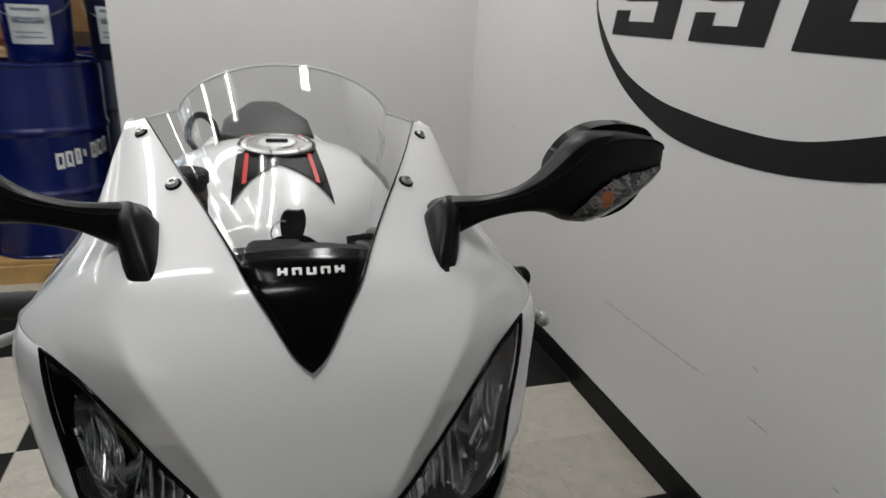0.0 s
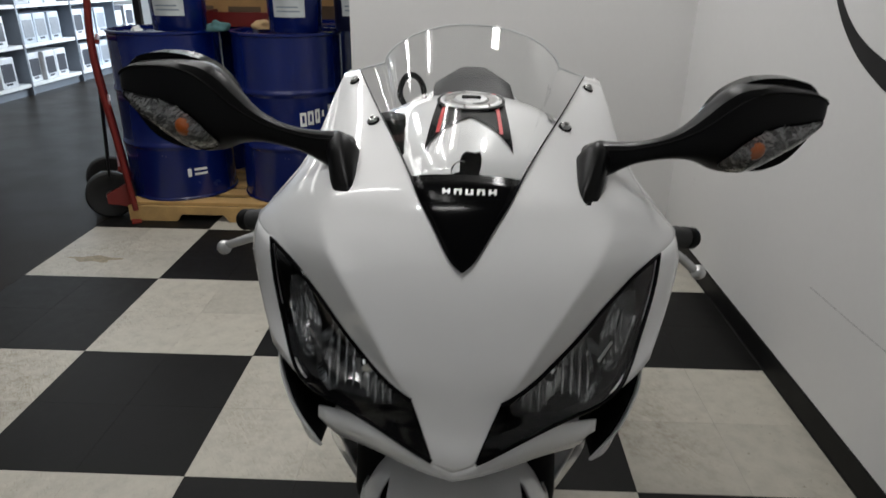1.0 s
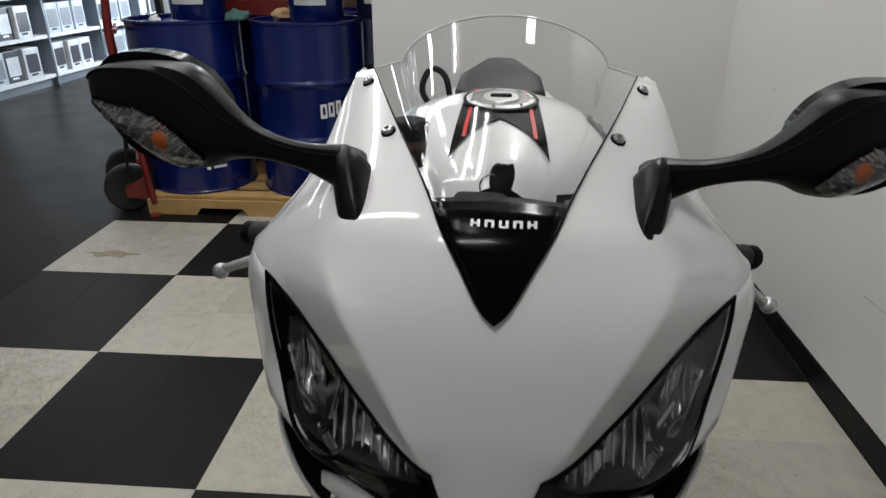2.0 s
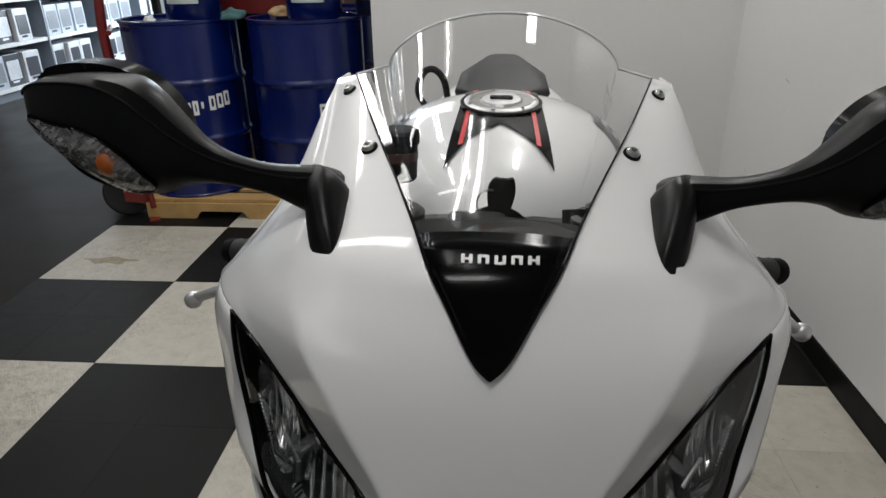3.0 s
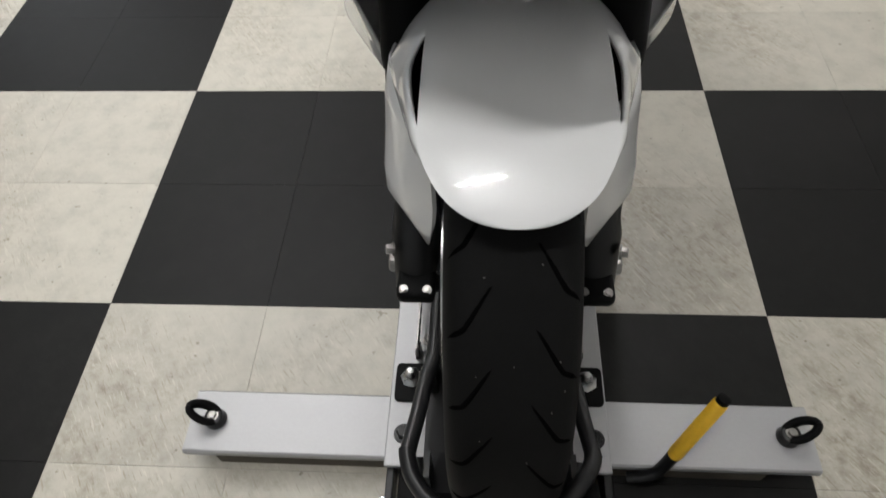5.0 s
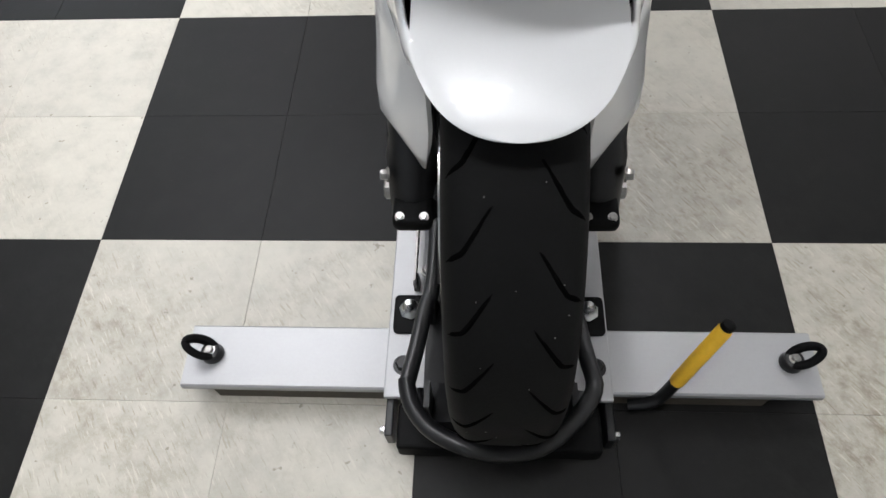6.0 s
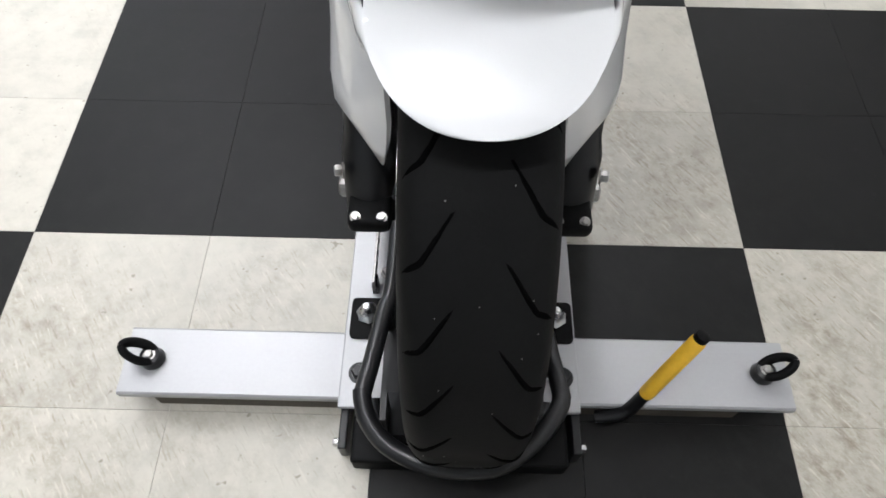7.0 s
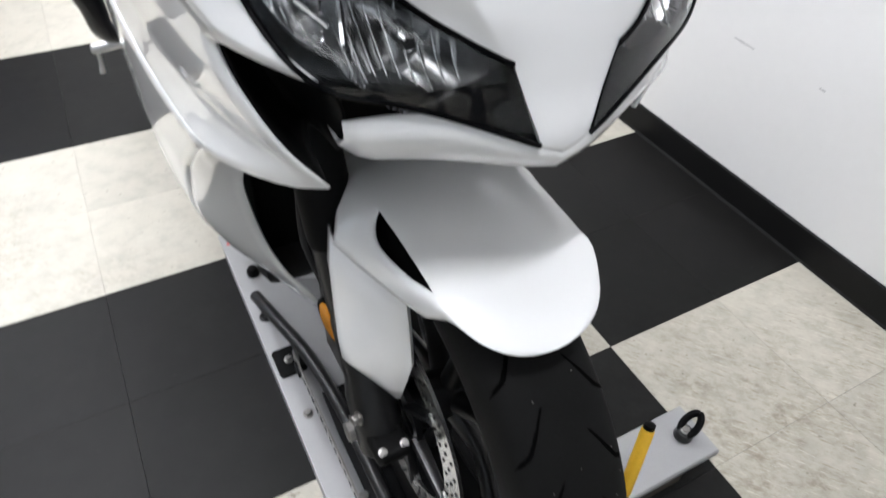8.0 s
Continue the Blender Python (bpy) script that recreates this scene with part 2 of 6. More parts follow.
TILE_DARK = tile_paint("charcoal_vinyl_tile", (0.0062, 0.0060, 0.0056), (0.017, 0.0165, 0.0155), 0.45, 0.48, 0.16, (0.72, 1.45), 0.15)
GROUT = surface("floor_screed", (0.035, 0.032, 0.028), 0.9, 0, 0.3, 6, 90, 0.2)

# ---- mesh helpers ----


def part(name, bm, material, parent=None, label="", smooth=True, at=None):
    """Links a bmesh as one mesh object, under a thing or a part."""
    me = bpy.data.meshes.new(name)
    bmesh.ops.recalc_face_normals(bm, faces=bm.faces)
    bm.to_mesh(me)
    bm.free()
    me.materials.append(material)
    if smooth:
        me.polygons.foreach_set("use_smooth", [True] * len(me.polygons))
        me.set_sharp_from_angle(angle=radians(smooth if smooth is not True else 38))
    ob = new(name, me)
    if at is not None:
        ob.matrix_local = at
    if parent is not None:
        ob.parent = parent
    if label:
        ob["label"] = label
    return ob


def thing(name, m, label, category, group="", kind=""):
    ob = new(name)
    ob.matrix_world = m
    return tagged(ob, label, category, group, kind)


def box(x0, x1, y0, y1, z0, z1, bevel=0.0, seg=2):
    bm = bmesh.new()
    bmesh.ops.create_cube(bm, size=1, matrix=Matrix.Translation(((x0 + x1) / 2, (y0 + y1) / 2, (z0 + z1) / 2)) @ Matrix.Diagonal((abs(x1 - x0), abs(y1 - y0), abs(z1 - z0), 1)))
    if bevel:
        bmesh.ops.bevel(bm, geom=bm.edges[:], offset=bevel, segments=seg, affect="EDGES", profile=0.5)
    return bm


def merge(a, b, m=None):
    """Adds b to a, moved by m."""
    me = bpy.data.meshes.new("tmp")
    b.to_mesh(me)
    b.free()
    if m is not None:
        me.transform(m)
    a.from_mesh(me)
    bpy.data.meshes.remove(me)
    return a


def smooth_line(points, count):
    """Catmull-Rom through the points, evenly sampled in parameter."""
    p = np.array(points, float)
    p = np.vstack([2 * p[0] - p[1], p, 2 * p[-1] - p[-2]])
    out = []
    for s in np.linspace(0, len(points) - 1, count):
        i = min(int(s), len(points) - 2)
        t = s - i
        a, b, c, d = p[i : i + 4]
        out.append(0.5 * (2 * b + (c - a) * t + (2 * a - 5 * b + 4 * c - d) * t * t + (3 * b - a - 3 * c + d) * t**3))
    return np.array(out)


def sheet(grid, bm=None, mirror=False, closed=False):
    """Faces over a grid of points [rows][columns]; mirror adds the copy at -x."""
    bm = bm or bmesh.new()
    for sign in (1, -1) if mirror else (1,):
        vs = [[bm.verts.new((sign * p[0], p[1], p[2])) for p in row] for row in grid]
        for r in range(len(vs) - 1):
            n = len(vs[r])
            for c in range(n if closed else n - 1):
                f = (vs[r][c], vs[r][(c + 1) % n], vs[r + 1][(c + 1) % n], vs[r + 1][c])
                bm.faces.new(f if sign > 0 else f[::-1])
    bmesh.ops.remove_doubles(bm, verts=bm.verts, dist=1e-5)
    return bm


def loft(loops, caps=True):
    """Closed loops joined one to the next."""
    bm = bmesh.new()
    vs = [[bm.verts.new(p) for p in loop] for loop in loops]
    n = len(vs[0])
    for a, b in zip(vs, vs[1:]):
        for i in range(n):
            bm.faces.new((a[i], a[(i + 1) % n], b[(i + 1) % n], b[i]))
    if caps:
        bm.faces.new(vs[0][::-1])
        bm.faces.new(vs[-1])
    return bm


def tube(points, radius, count=None, sides=12, flat=1.0, caps=True):
    """A round bar along a line; radius a number or one per given point; flat squeezes it upright."""
    pts = smooth_line(points, count) if count else np.array(points, float)
    if isinstance(radius, (int, float)):
        rad = np.full(len(pts), float(radius))
    else:
        rad = np.interp(np.linspace(0, 1, len(pts)), np.linspace(0, 1, len(radius)), radius)
    loops, side = [], None
    for i, p in enumerate(pts):
        d = Vector(pts[min(i + 1, len(pts) - 1)] - pts[max(i - 1, 0)]).normalized()
        if side is None:
            side = d.cross(Vector((0, 0, 1)) if abs(d.z) < 0.9 else Vector((0, 1, 0))).normalized()
        side = (side - d * side.dot(d)).normalized()
        up = side.cross(d)
        loops.append([Vector(p) + float(rad[i]) * (math.cos(a) * side + flat * math.sin(a) * up) for a in np.linspace(0, 2 * math.pi, sides, endpoint=False)])
    return loft(loops, caps)


def lathe(profile, sides=32, axis="z", closed=False):
    """Turns (radius, height) pairs round an axis."""
    loops = []
    for r, h in profile:
        ring = []
        for a in np.linspace(0, 2 * math.pi, sides, endpoint=False):
            c, s = r * math.cos(a), r * math.sin(a)
            ring.append((c, s, h) if axis == "z" else (h, c, s) if axis == "x" else (c, h, s))
        loops.append(ring)
    if closed:
        bm = loft(loops + [loops[0]], caps=False)
        bmesh.ops.remove_doubles(bm, verts=bm.verts, dist=1e-6)
        return bm
    return loft(loops)


def prism(outline, depth, axis="x", at=0.0, bevel=0.0):
    """A flat outline of (a, b) pairs given depth along an axis: x -> (y, z), y -> (x, z), z -> (x, y)."""
    bm = bmesh.new()

    def put(a, b, h):
        return (h, a, b) if axis == "x" else (a, h, b) if axis == "y" else (a, b, h)

    lo, hi = [bm.verts.new(put(a, b, at)) for a, b in outline], [bm.verts.new(put(a, b, at + depth)) for a, b in outline]
    n = len(outline)
    for i in range(n):
        bm.faces.new((lo[i], lo[(i + 1) % n], hi[(i + 1) % n], hi[i]))
    bm.faces.new(lo[::-1])
    bm.faces.new(hi)
    if bevel:
        bmesh.ops.bevel(bm, geom=bm.edges[:], offset=bevel, segments=2, affect="EDGES", profile=0.5)
    return bm


def thicken(ob, depth, offset=1.0):
    s = ob.modifiers.new("thickness", "SOLIDIFY")
    s.thickness, s.offset = depth, offset
    return ob


def hex_bolt(r=0.009, h=0.008):
    bm = lathe([(r * 1.35, 0), (r * 1.35, h * 0.22), (r, h * 0.25)], 20)
    merge(bm, lathe([(r, h * 0.2), (r, h * 0.85), (r * 0.8, h)], 6))
    return bm


def screw_head(r=0.006, h=0.003):
    """A domed button head with a socket."""
    return lathe([(r, 0), (r * 0.97, h * 0.5), (r * 0.75, h * 0.9), (r * 0.42, h), (r * 0.38, h * 0.35), (0.0001, h * 0.3)], 20)


def facing(p, n):
    """A pose at p whose z looks along n."""
    return Matrix.Translation(p) @ Vector(n).to_track_quat("Z", "Y").to_matrix().to_4x4()

# ---- the setting ----


def structure(name, bm, material, label, category, smooth=False):
    return tagged(part(name, bm, material, None, smooth=smooth), label, category, kind="structure")


WX, WY, WEDGE = 1.806, 2.53, 0.175
floor = structure("floor", box(-1.22, WX, -4.0, 6.0, -0.06, -0.0055), GROUT, "black and cream checkered vinyl tile shop floor", "floor")
structure("ground", box(-5.6, -1.223, -4.0, 9.6, -0.06, -0.001), CARPET, "plain grey sealed floor of the show room", "floor")
structure("wall_east", box(WX, WX + 0.12, -4.0, WY + 0.12, -0.06, CEIL + 0.02), WALL, "light grey painted side wall with a black logo", "wall")
structure("wall_north", box(WEDGE, WX, WY, WY + 0.12, -0.06, CEIL + 0.02), WALL, "light grey painted partition wall behind the motorcycle", "wall")
structure("wall_south", box(-5.6, WX + 0.12, -4.12, -4.0, -0.06, CEIL + 0.02), WALL, "plain light grey wall closing the shop", "wall")
structure("wall_west", box(-5.72, -5.6, -4.12, 9.72, -0.06, CEIL + 0.02), WALL, "plain light grey wall of the show room", "wall")
structure("wall_far", box(-5.6, 2.2, 9.6, 9.72, -0.06, CEIL + 0.02), WALL, "plain far wall of the show room", "wall")
structure("wall_store", box(1.92, 2.04, WY + 0.12, 9.6, -0.06, CEIL + 0.02), WALL, "plain wall of the store corner", "wall")
structure("ceiling", box(-5.72, 2.1, -4.12, 9.72, CEIL, CEIL + 0.1), CEILING, "plain white shop ceiling", "ceiling")


def baseboard(outline, length, m, label):
    bm = prism(outline, length, "x")
    ob = structure("baseboard", bm, VINYL_BLACK, label, "baseboard")
    ob.matrix_world = m
    return ob


cove = [(0.0, -0.004), (-0.012, -0.003), (-0.006, 0.006), (-0.005, 0.081), (-0.002, 0.085), (0.0, 0.085)]
baseboard(cove, WX - WEDGE - 0.006, pose(WEDGE, WY, 0), "black vinyl baseboard along the partition wall")
baseboard(cove, WY + 3.98, pose(WX, WY - 0.006, 0, 0, 0, -90), "black vinyl baseboard along the side wall")

# tiles of the checkered floor, 12 inches square, in blocks of four
TS = 0.305
tile_mesh = {}
for shade, material in (("dark", TILE_DARK), ("light", TILE_LIGHT)):
    b = box(-TS / 2 + 0.0002, TS / 2 - 0.0002, -TS / 2 + 0.0002, TS / 2 - 0.0002, -0.0055, 0)
    bmesh.ops.bevel(b, geom=[e for e in b.edges if all(v.co.z > -0.001 for v in e.verts)], offset=0.00035, segments=1, affect="EDGES")
    me = bpy.data.meshes.new("tile_" + shade)
    b.to_mesh(me)
    b.free()
    me.materials.append(material)
    tile_mesh[shade] = me

# ---- the motorcycle: x across from its middle plane, y to its tail, z up ----
XC = 0.7365
bike = thing("motorcycle", pose(XC, 0, 0), "white sport motorcycle held upright in a front wheel stand", "motorcycle")

# stations of the nose: height on the middle line, its y, half width, y and z at the flank, squareness
STATIONS = np.array([
    (0.790, -0.262, 0.148, -0.150, 0.770, 1.70),
    (0.830, -0.289, 0.169, -0.150, 0.812, 1.60),
    (0.880, -0.281, 0.211, -0.125, 0.870, 1.75),
    (0.950, -0.267, 0.230, -0.068, 0.945, 1.90),
    (1.020, -0.243, 0.234, -0.046, 1.005, 2.00),
    (1.055, -0.218, 0.218, -0.036, 1.030, 2.05),
    (1.078, -0.196, 0.203, -0.022, 1.047, 2.10),
    (1.092, -0.166, 0.189, -0.008, 1.064, 2.15),
    (1.112, -0.123, 0.178, 0.012, 1.087, 2.20),
    (1.145, -0.048, 0.168, 0.065, 1.125, 2.20),
    (1.175, 0.045, 0.165, 0.120, 1.155, 2.20),
])
FOLD = np.array([(0.90, 0.045), (0.95, 0.073), (0.998, 0.105), (1.028, 0.127), (1.055, 0.142), (1.10, 0.155)])


def station(v, k):
    x, y = STATIONS[:, 0], STATIONS[:, k]
    d = np.diff(y) / np.diff(x)
    m = np.r_[d[0], (d[1:] + d[:-1]) / 2, d[-1]]
    i = int(np.clip(np.searchsorted(x, v) - 1, 0, len(x) - 2))
    h = x[i + 1] - x[i]
    t = (v - x[i]) / h
    return (2 * t**3 - 3 * t**2 + 1) * y[i] + (t**3 - 2 * t**2 + t) * h * m[i] + (3 * t**2 - 2 * t**3) * y[i + 1] + (t**3 - t**2) * h * m[i + 1]


def nose(u, v, lift=0.0):
    """The nose's skin at u across and v up; lift moves it forward."""
    yc, w, ys, zs, n = (station(v, k) for k in range(1, 6))
    t = min((math.hypot(u, 0.010) - 0.010) / (w - 0.010 * (1 - abs(u) / w)), 0.999)
    crease = np.interp(v, FOLD[:, 0], FOLD[:, 1])
    over = abs(u) - crease
    fold = 1.0 * 0.0010 * math.log1p(math.exp(min(over / 0.0010, 60))) * (1 - t) - 0.08 * crease * min(abs(u) / crease, 1) ** 2
    fold *= np.interp(v, [0.9, 0.93, 1.045, 1.085], [0, 1, 1, 0])
    return np.array([u, yc + (ys - yc) * (1 - (1 - t**n) ** (1 / n)) + fold - lift, v + (zs - v) * t**2.5])


def normal(u, v):
    a, b = nose(u + 0.004, v) - nose(u - 0.004, v), nose(u, v + 0.004) - nose(u, v - 0.004)
    n = np.cross(b, a)
    n = n / np.linalg.norm(n)
    return n if n[1] < 0 else -n


def patch(c0, c1, across, lift=0.0, bow=None):
    """A piece of the nose's skin between two lines of (u, v)."""
    return [[nose(*(a + (b - a) * s), lift) for s in np.linspace(0, 1, across + 1)] for a, b in zip(c0, c1)]


def knots(*runs):
    """Lines of (u, v) laid end to end, each smooth in itself."""
    out = [smooth_line(run, 4 * (len(run) - 1) + 1) for run in runs]
    return np.vstack([out[0]] + [o[1:] for o in out[1:]])


HL_TOP = [(0.042, 0.902), (0.070, 0.917), (0.094, 0.931), (0.117, 0.950), (0.141, 0.976), (0.169, 1.002), (0.199, 1.022)]
HL_LOW = [(0.021, 0.8445), (0.070, 0.866), (0.110, 0.879), (0.152, 0.888), (0.176, 0.915), (0.191, 0.960), (0.199, 1.022)]
V_EDGE = [(0.0, 1.022), (0.0112, 1.0318), (0.030, 1.0592), (0.0485, 1.083), (0.070, 1.106), (0.093, 1.128), (0.116, 1.149), (0.138, 1.168)]

mid = knots([(0, 0.833), (0, 0.850), (0, 0.880), (0, 0.905)], [(0, 0.905), (0, 0.925), (0, 0.945), (0, 0.965), (0, 0.985), (0, 1.005), (0, 1.022)], V_EDGE)
brow = knots([(0.021, 0.8435), (0.0213, 0.848), (0.031, 0.874), (0.042, 0.903)], HL_TOP, [(0.199, 1.022), (0.2275, 1.034), (0.2185, 1.050), (0.199, 1.074), (0.179, 1.098), (0.170, 1.122), (0.165, 1.145), (0.159, 1.166)])
cowl_bm = sheet(patch(mid, brow, 44), mirror=True)
# cheek outside the lamp
cheek_in = knots(HL_LOW[::-1][:4])
cheek_out = smooth_line([(0.985 * station(v, 2) if v > 0.91 else 0.200, v) for v in (1.032, 0.995, 0.955, 0.906)], len(cheek_in))
sheet(patch(cheek_in, cheek_out, 8), cowl_bm, True)
# chin that tucks in under the lamps
low = smooth_line(HL_LOW[:4], 13)
chin = []
for u, v in np.vstack([[(0, 0.833)], low[:-1]]):
    w = min(u / 0.15, 1)
    sink = 0.030 * max((w - 0.55) / 0.45, 0) ** 1.3
    p = nose(u, v) + np.array([0, 0.25, -1]) * sink
    drop = (0.019 + 0.075 * w * (1 - 0.35 * w)) * math.sqrt(max(1 - max((w - 0.78) / 0.24, 0) ** 2, 0.02))
    drop = max(drop - 0.6 * sink, 0.006)
    chin.append([p, p + np.array([0, -0.003 * w, -0.35 * drop]), p + np.array([0.0, 0.004 + 0.008 * w, -0.75 * drop]), p + np.array([-0.004 * w, 0.020 + 0.010 * w, -drop]), p + np.array([-0.006 * w, 0.060 + 0.01 * w, -drop + 0.004])])
sheet(chin, cowl_bm, True)
# flank behind the nose
FLANK = np.array([(0.885, 0.230, 0.42), (0.95, 0.246, 0.42), (1.02, 0.241, 0.34), (1.07, 0.211, 0.24), (1.11, 0.185, 0.17), (1.145, 0.171, 0.13), (1.166, 0.164, 0.125)])


def wrap(f, c, r, weight=1.0, count=12):
    """A line round the flank from f to r that leans towards c."""
    f, c, r = np.array(f), np.array(c), np.array(r)
    return [((1 - t) ** 2 * f + 2 * weight * t * (1 - t) * c + t * t * r) / ((1 - t) ** 2 + 2 * weight * t * (1 - t) + t * t) for t in np.linspace(0, 1, count)]


flank = []
for v in smooth_line([(v, 0) for v in (1.166, 1.145, 1.11, 1.07, 1.032, 0.99, 0.95, 0.906)], 29)[:, 0]:
    w, ys, zs = station(v, 2), station(v, 3), station(v, 4)
    u = np.interp(v, cheek_out[::-1, 1], cheek_out[::-1, 0]) if v < 1.032 else (0.985 if v < 1.06 else np.interp(v, [1.06, 1.166], [0.985, 0.965])) * w
    a = nose(u, v)
    e = np.array([np.interp(v, FLANK[:, 0], FLANK[:, 1]), np.interp(v, FLANK[:, 0], FLANK[:, 2]), zs])
    flank.append(wrap(a, (w, max(ys, a[1] + 0.012), zs), e))
# the flank runs on down into the fin outside the lamp, to the fin's tip and back along its lower edge
FIN = smooth_line([tuple(nose(0.200, 0.906)), (0.2015, -0.158, 0.889), (0.1945, -0.180, 0.862), (0.176, -0.198, 0.824), (0.148, -0.207, 0.787)], 17)
FIN_LOW = smooth_line([(0.148, -0.207, 0.787), (0.170, -0.176, 0.774), (0.194, -0.122, 0.758), (0.209, -0.075, 0.746), (0.2125, -0.050, 0.744)], 11)
fin_line = np.vstack([FIN[1:], FIN_LOW[1:]])
fin_rear = smooth_line([tuple(flank[-1][-1]), (0.240, 0.45, 0.835), (0.246, 0.47, 0.785), (0.25, 0.50, 0.72)], len(fin_line) + 1)[1:]
for i, (f, r) in enumerate(zip(fin_line, fin_rear)):
    k = max((i - 15) / 10, 0)
    out = np.array([0.2285, -0.052, f[2] + 0.25 * (r[2] - f[2])])
    flank.append(wrap(f, out + (np.array([0.240, 0.11, 0.737]) - out) * k, r, min(1 + i / 10, 1.6) * (1 - k) + k))
sheet(flank, cowl_bm, True)
cowl = thicken(part("front_cowl", cowl_bm, WHITE, bike, "pearl white painted nose cowl", smooth=55), 0.003, -1)

# dark duct between lamp and fin on either side
for sign in (1, -1):
    edge_o = smooth_line([(0.199, -0.148, 0.897), (0.190, -0.176, 0.862), (0.172, -0.193, 0.824), (0.148, -0.203, 0.790)], 9)
    edge_i = smooth_line([tuple(nose(0.186, 0.910, -0.004)), tuple(nose(0.150, 0.889, -0.004)), (0.134, -0.214, 0.850), (0.134, -0.196, 0.812)], 9)
    rows = [[np.array([sign, 1, 1]) * (a + (b - a) * s + np.array([0, 0.060 * math.sin(math.pi * s) ** 0.6, 0])) for s in np.linspace(0, 1, 9)] for a, b in zip(edge_o, edge_i)]
    thicken(part("duct", sheet(rows), BLACK_MATT, bike, "matt black air duct"), 0.003, 0)

# side fairings with their inner lip
F_EDGE = [(0.2125, -0.050, 0.744), (0.2165, 0.075, 0.645), (0.2195, 0.150, 0.572), (0.2215, 0.162, 0.500), (0.1985, 0.196, 0.419), (0.1755, 0.228, 0.356), (0.1445, 0.268, 0.273), (0.110, 0.316, 0.190)]
R_EDGE = [(0.25, 0.50, 0.72), (0.251, 0.54, 0.655), (0.249, 0.58, 0.60), (0.244, 0.63, 0.55), (0.232, 0.69, 0.48), (0.205, 0.76, 0.40), (0.165, 0.82, 0.29), (0.118, 0.84, 0.22)]
# wheel-side panel of the fairing: its edge round the radiator opening and its outer and lower edge
ARCH_IN = smooth_line([(0.183, -0.085, 0.748), (0.180, -0.045, 0.706), (0.177, 0.014, 0.631), (0.155, 0.071, 0.496), (0.130, 0.085, 0.411), (0.100, 0.095, 0.348), (0.070, 0.120, 0.260)], 31)
ARCH_OUT = smooth_line(F_EDGE[:6] + [F_EDGE[7]], 31)
for sign in (1, -1):
    k = np.array([sign, 1, 1])
    rows = []
    for i, (f, r) in enumerate(zip(smooth_line(F_EDGE, 25), smooth_line(R_EDGE, 25))):
        c = f + (r - f) * 0.3 + np.array([0.018 * math.cos(math.pi / 2 * i / 24) + 0.010 * math.sin(math.pi * i / 24), 0, 0])
        if i == 0:
            c = np.array([0.240, 0.11, 0.737])
        rows.append([k * p for p in wrap(f, c, r)])
    thicken(part("side_fairing", sheet(rows), WHITE, bike, smooth=60), 0.003, 0)
    rows = [[k * (a + (b - a) * s + np.array([0.010, 0.012, -0.004]) * math.sin(math.pi * s)) for s in np.linspace(0, 1, 9)] for a, b in zip(ARCH_IN, ARCH_OUT)]
    thicken(part("arch_panel", sheet(rows), WHITE, bike, "white inner panel round the wheel opening", smooth=60), 0.003, 0)

# engine, radiator and frame behind the fairing
part("radiator", box(-0.15, 0.15, 0.13, 0.17, 0.42, 0.76, 0.006), BLACK_MATT, bike, "dark radiator core", smooth=False)
eng = box(-0.15, 0.15, 0.2, 0.78, 0.26, 0.72, 0.03)
merge(eng, box(-0.11, 0.11, 0.1, 0.5, 0.68, 0.9, 0.03))
part("engine", eng, BLACK_METAL, bike, "black engine block")
part("belly_pan", loft([[(x * w, y, z) for x, z in ((-1, 0.24), (-0.8, 0.15), (0, 0.12), (0.8, 0.15), (1, 0.24), (0, 0.26))] for y, w in ((0.32, 0.08), (0.38, 0.115), (0.82, 0.125), (0.98, 0.05))]), WHITE, bike)

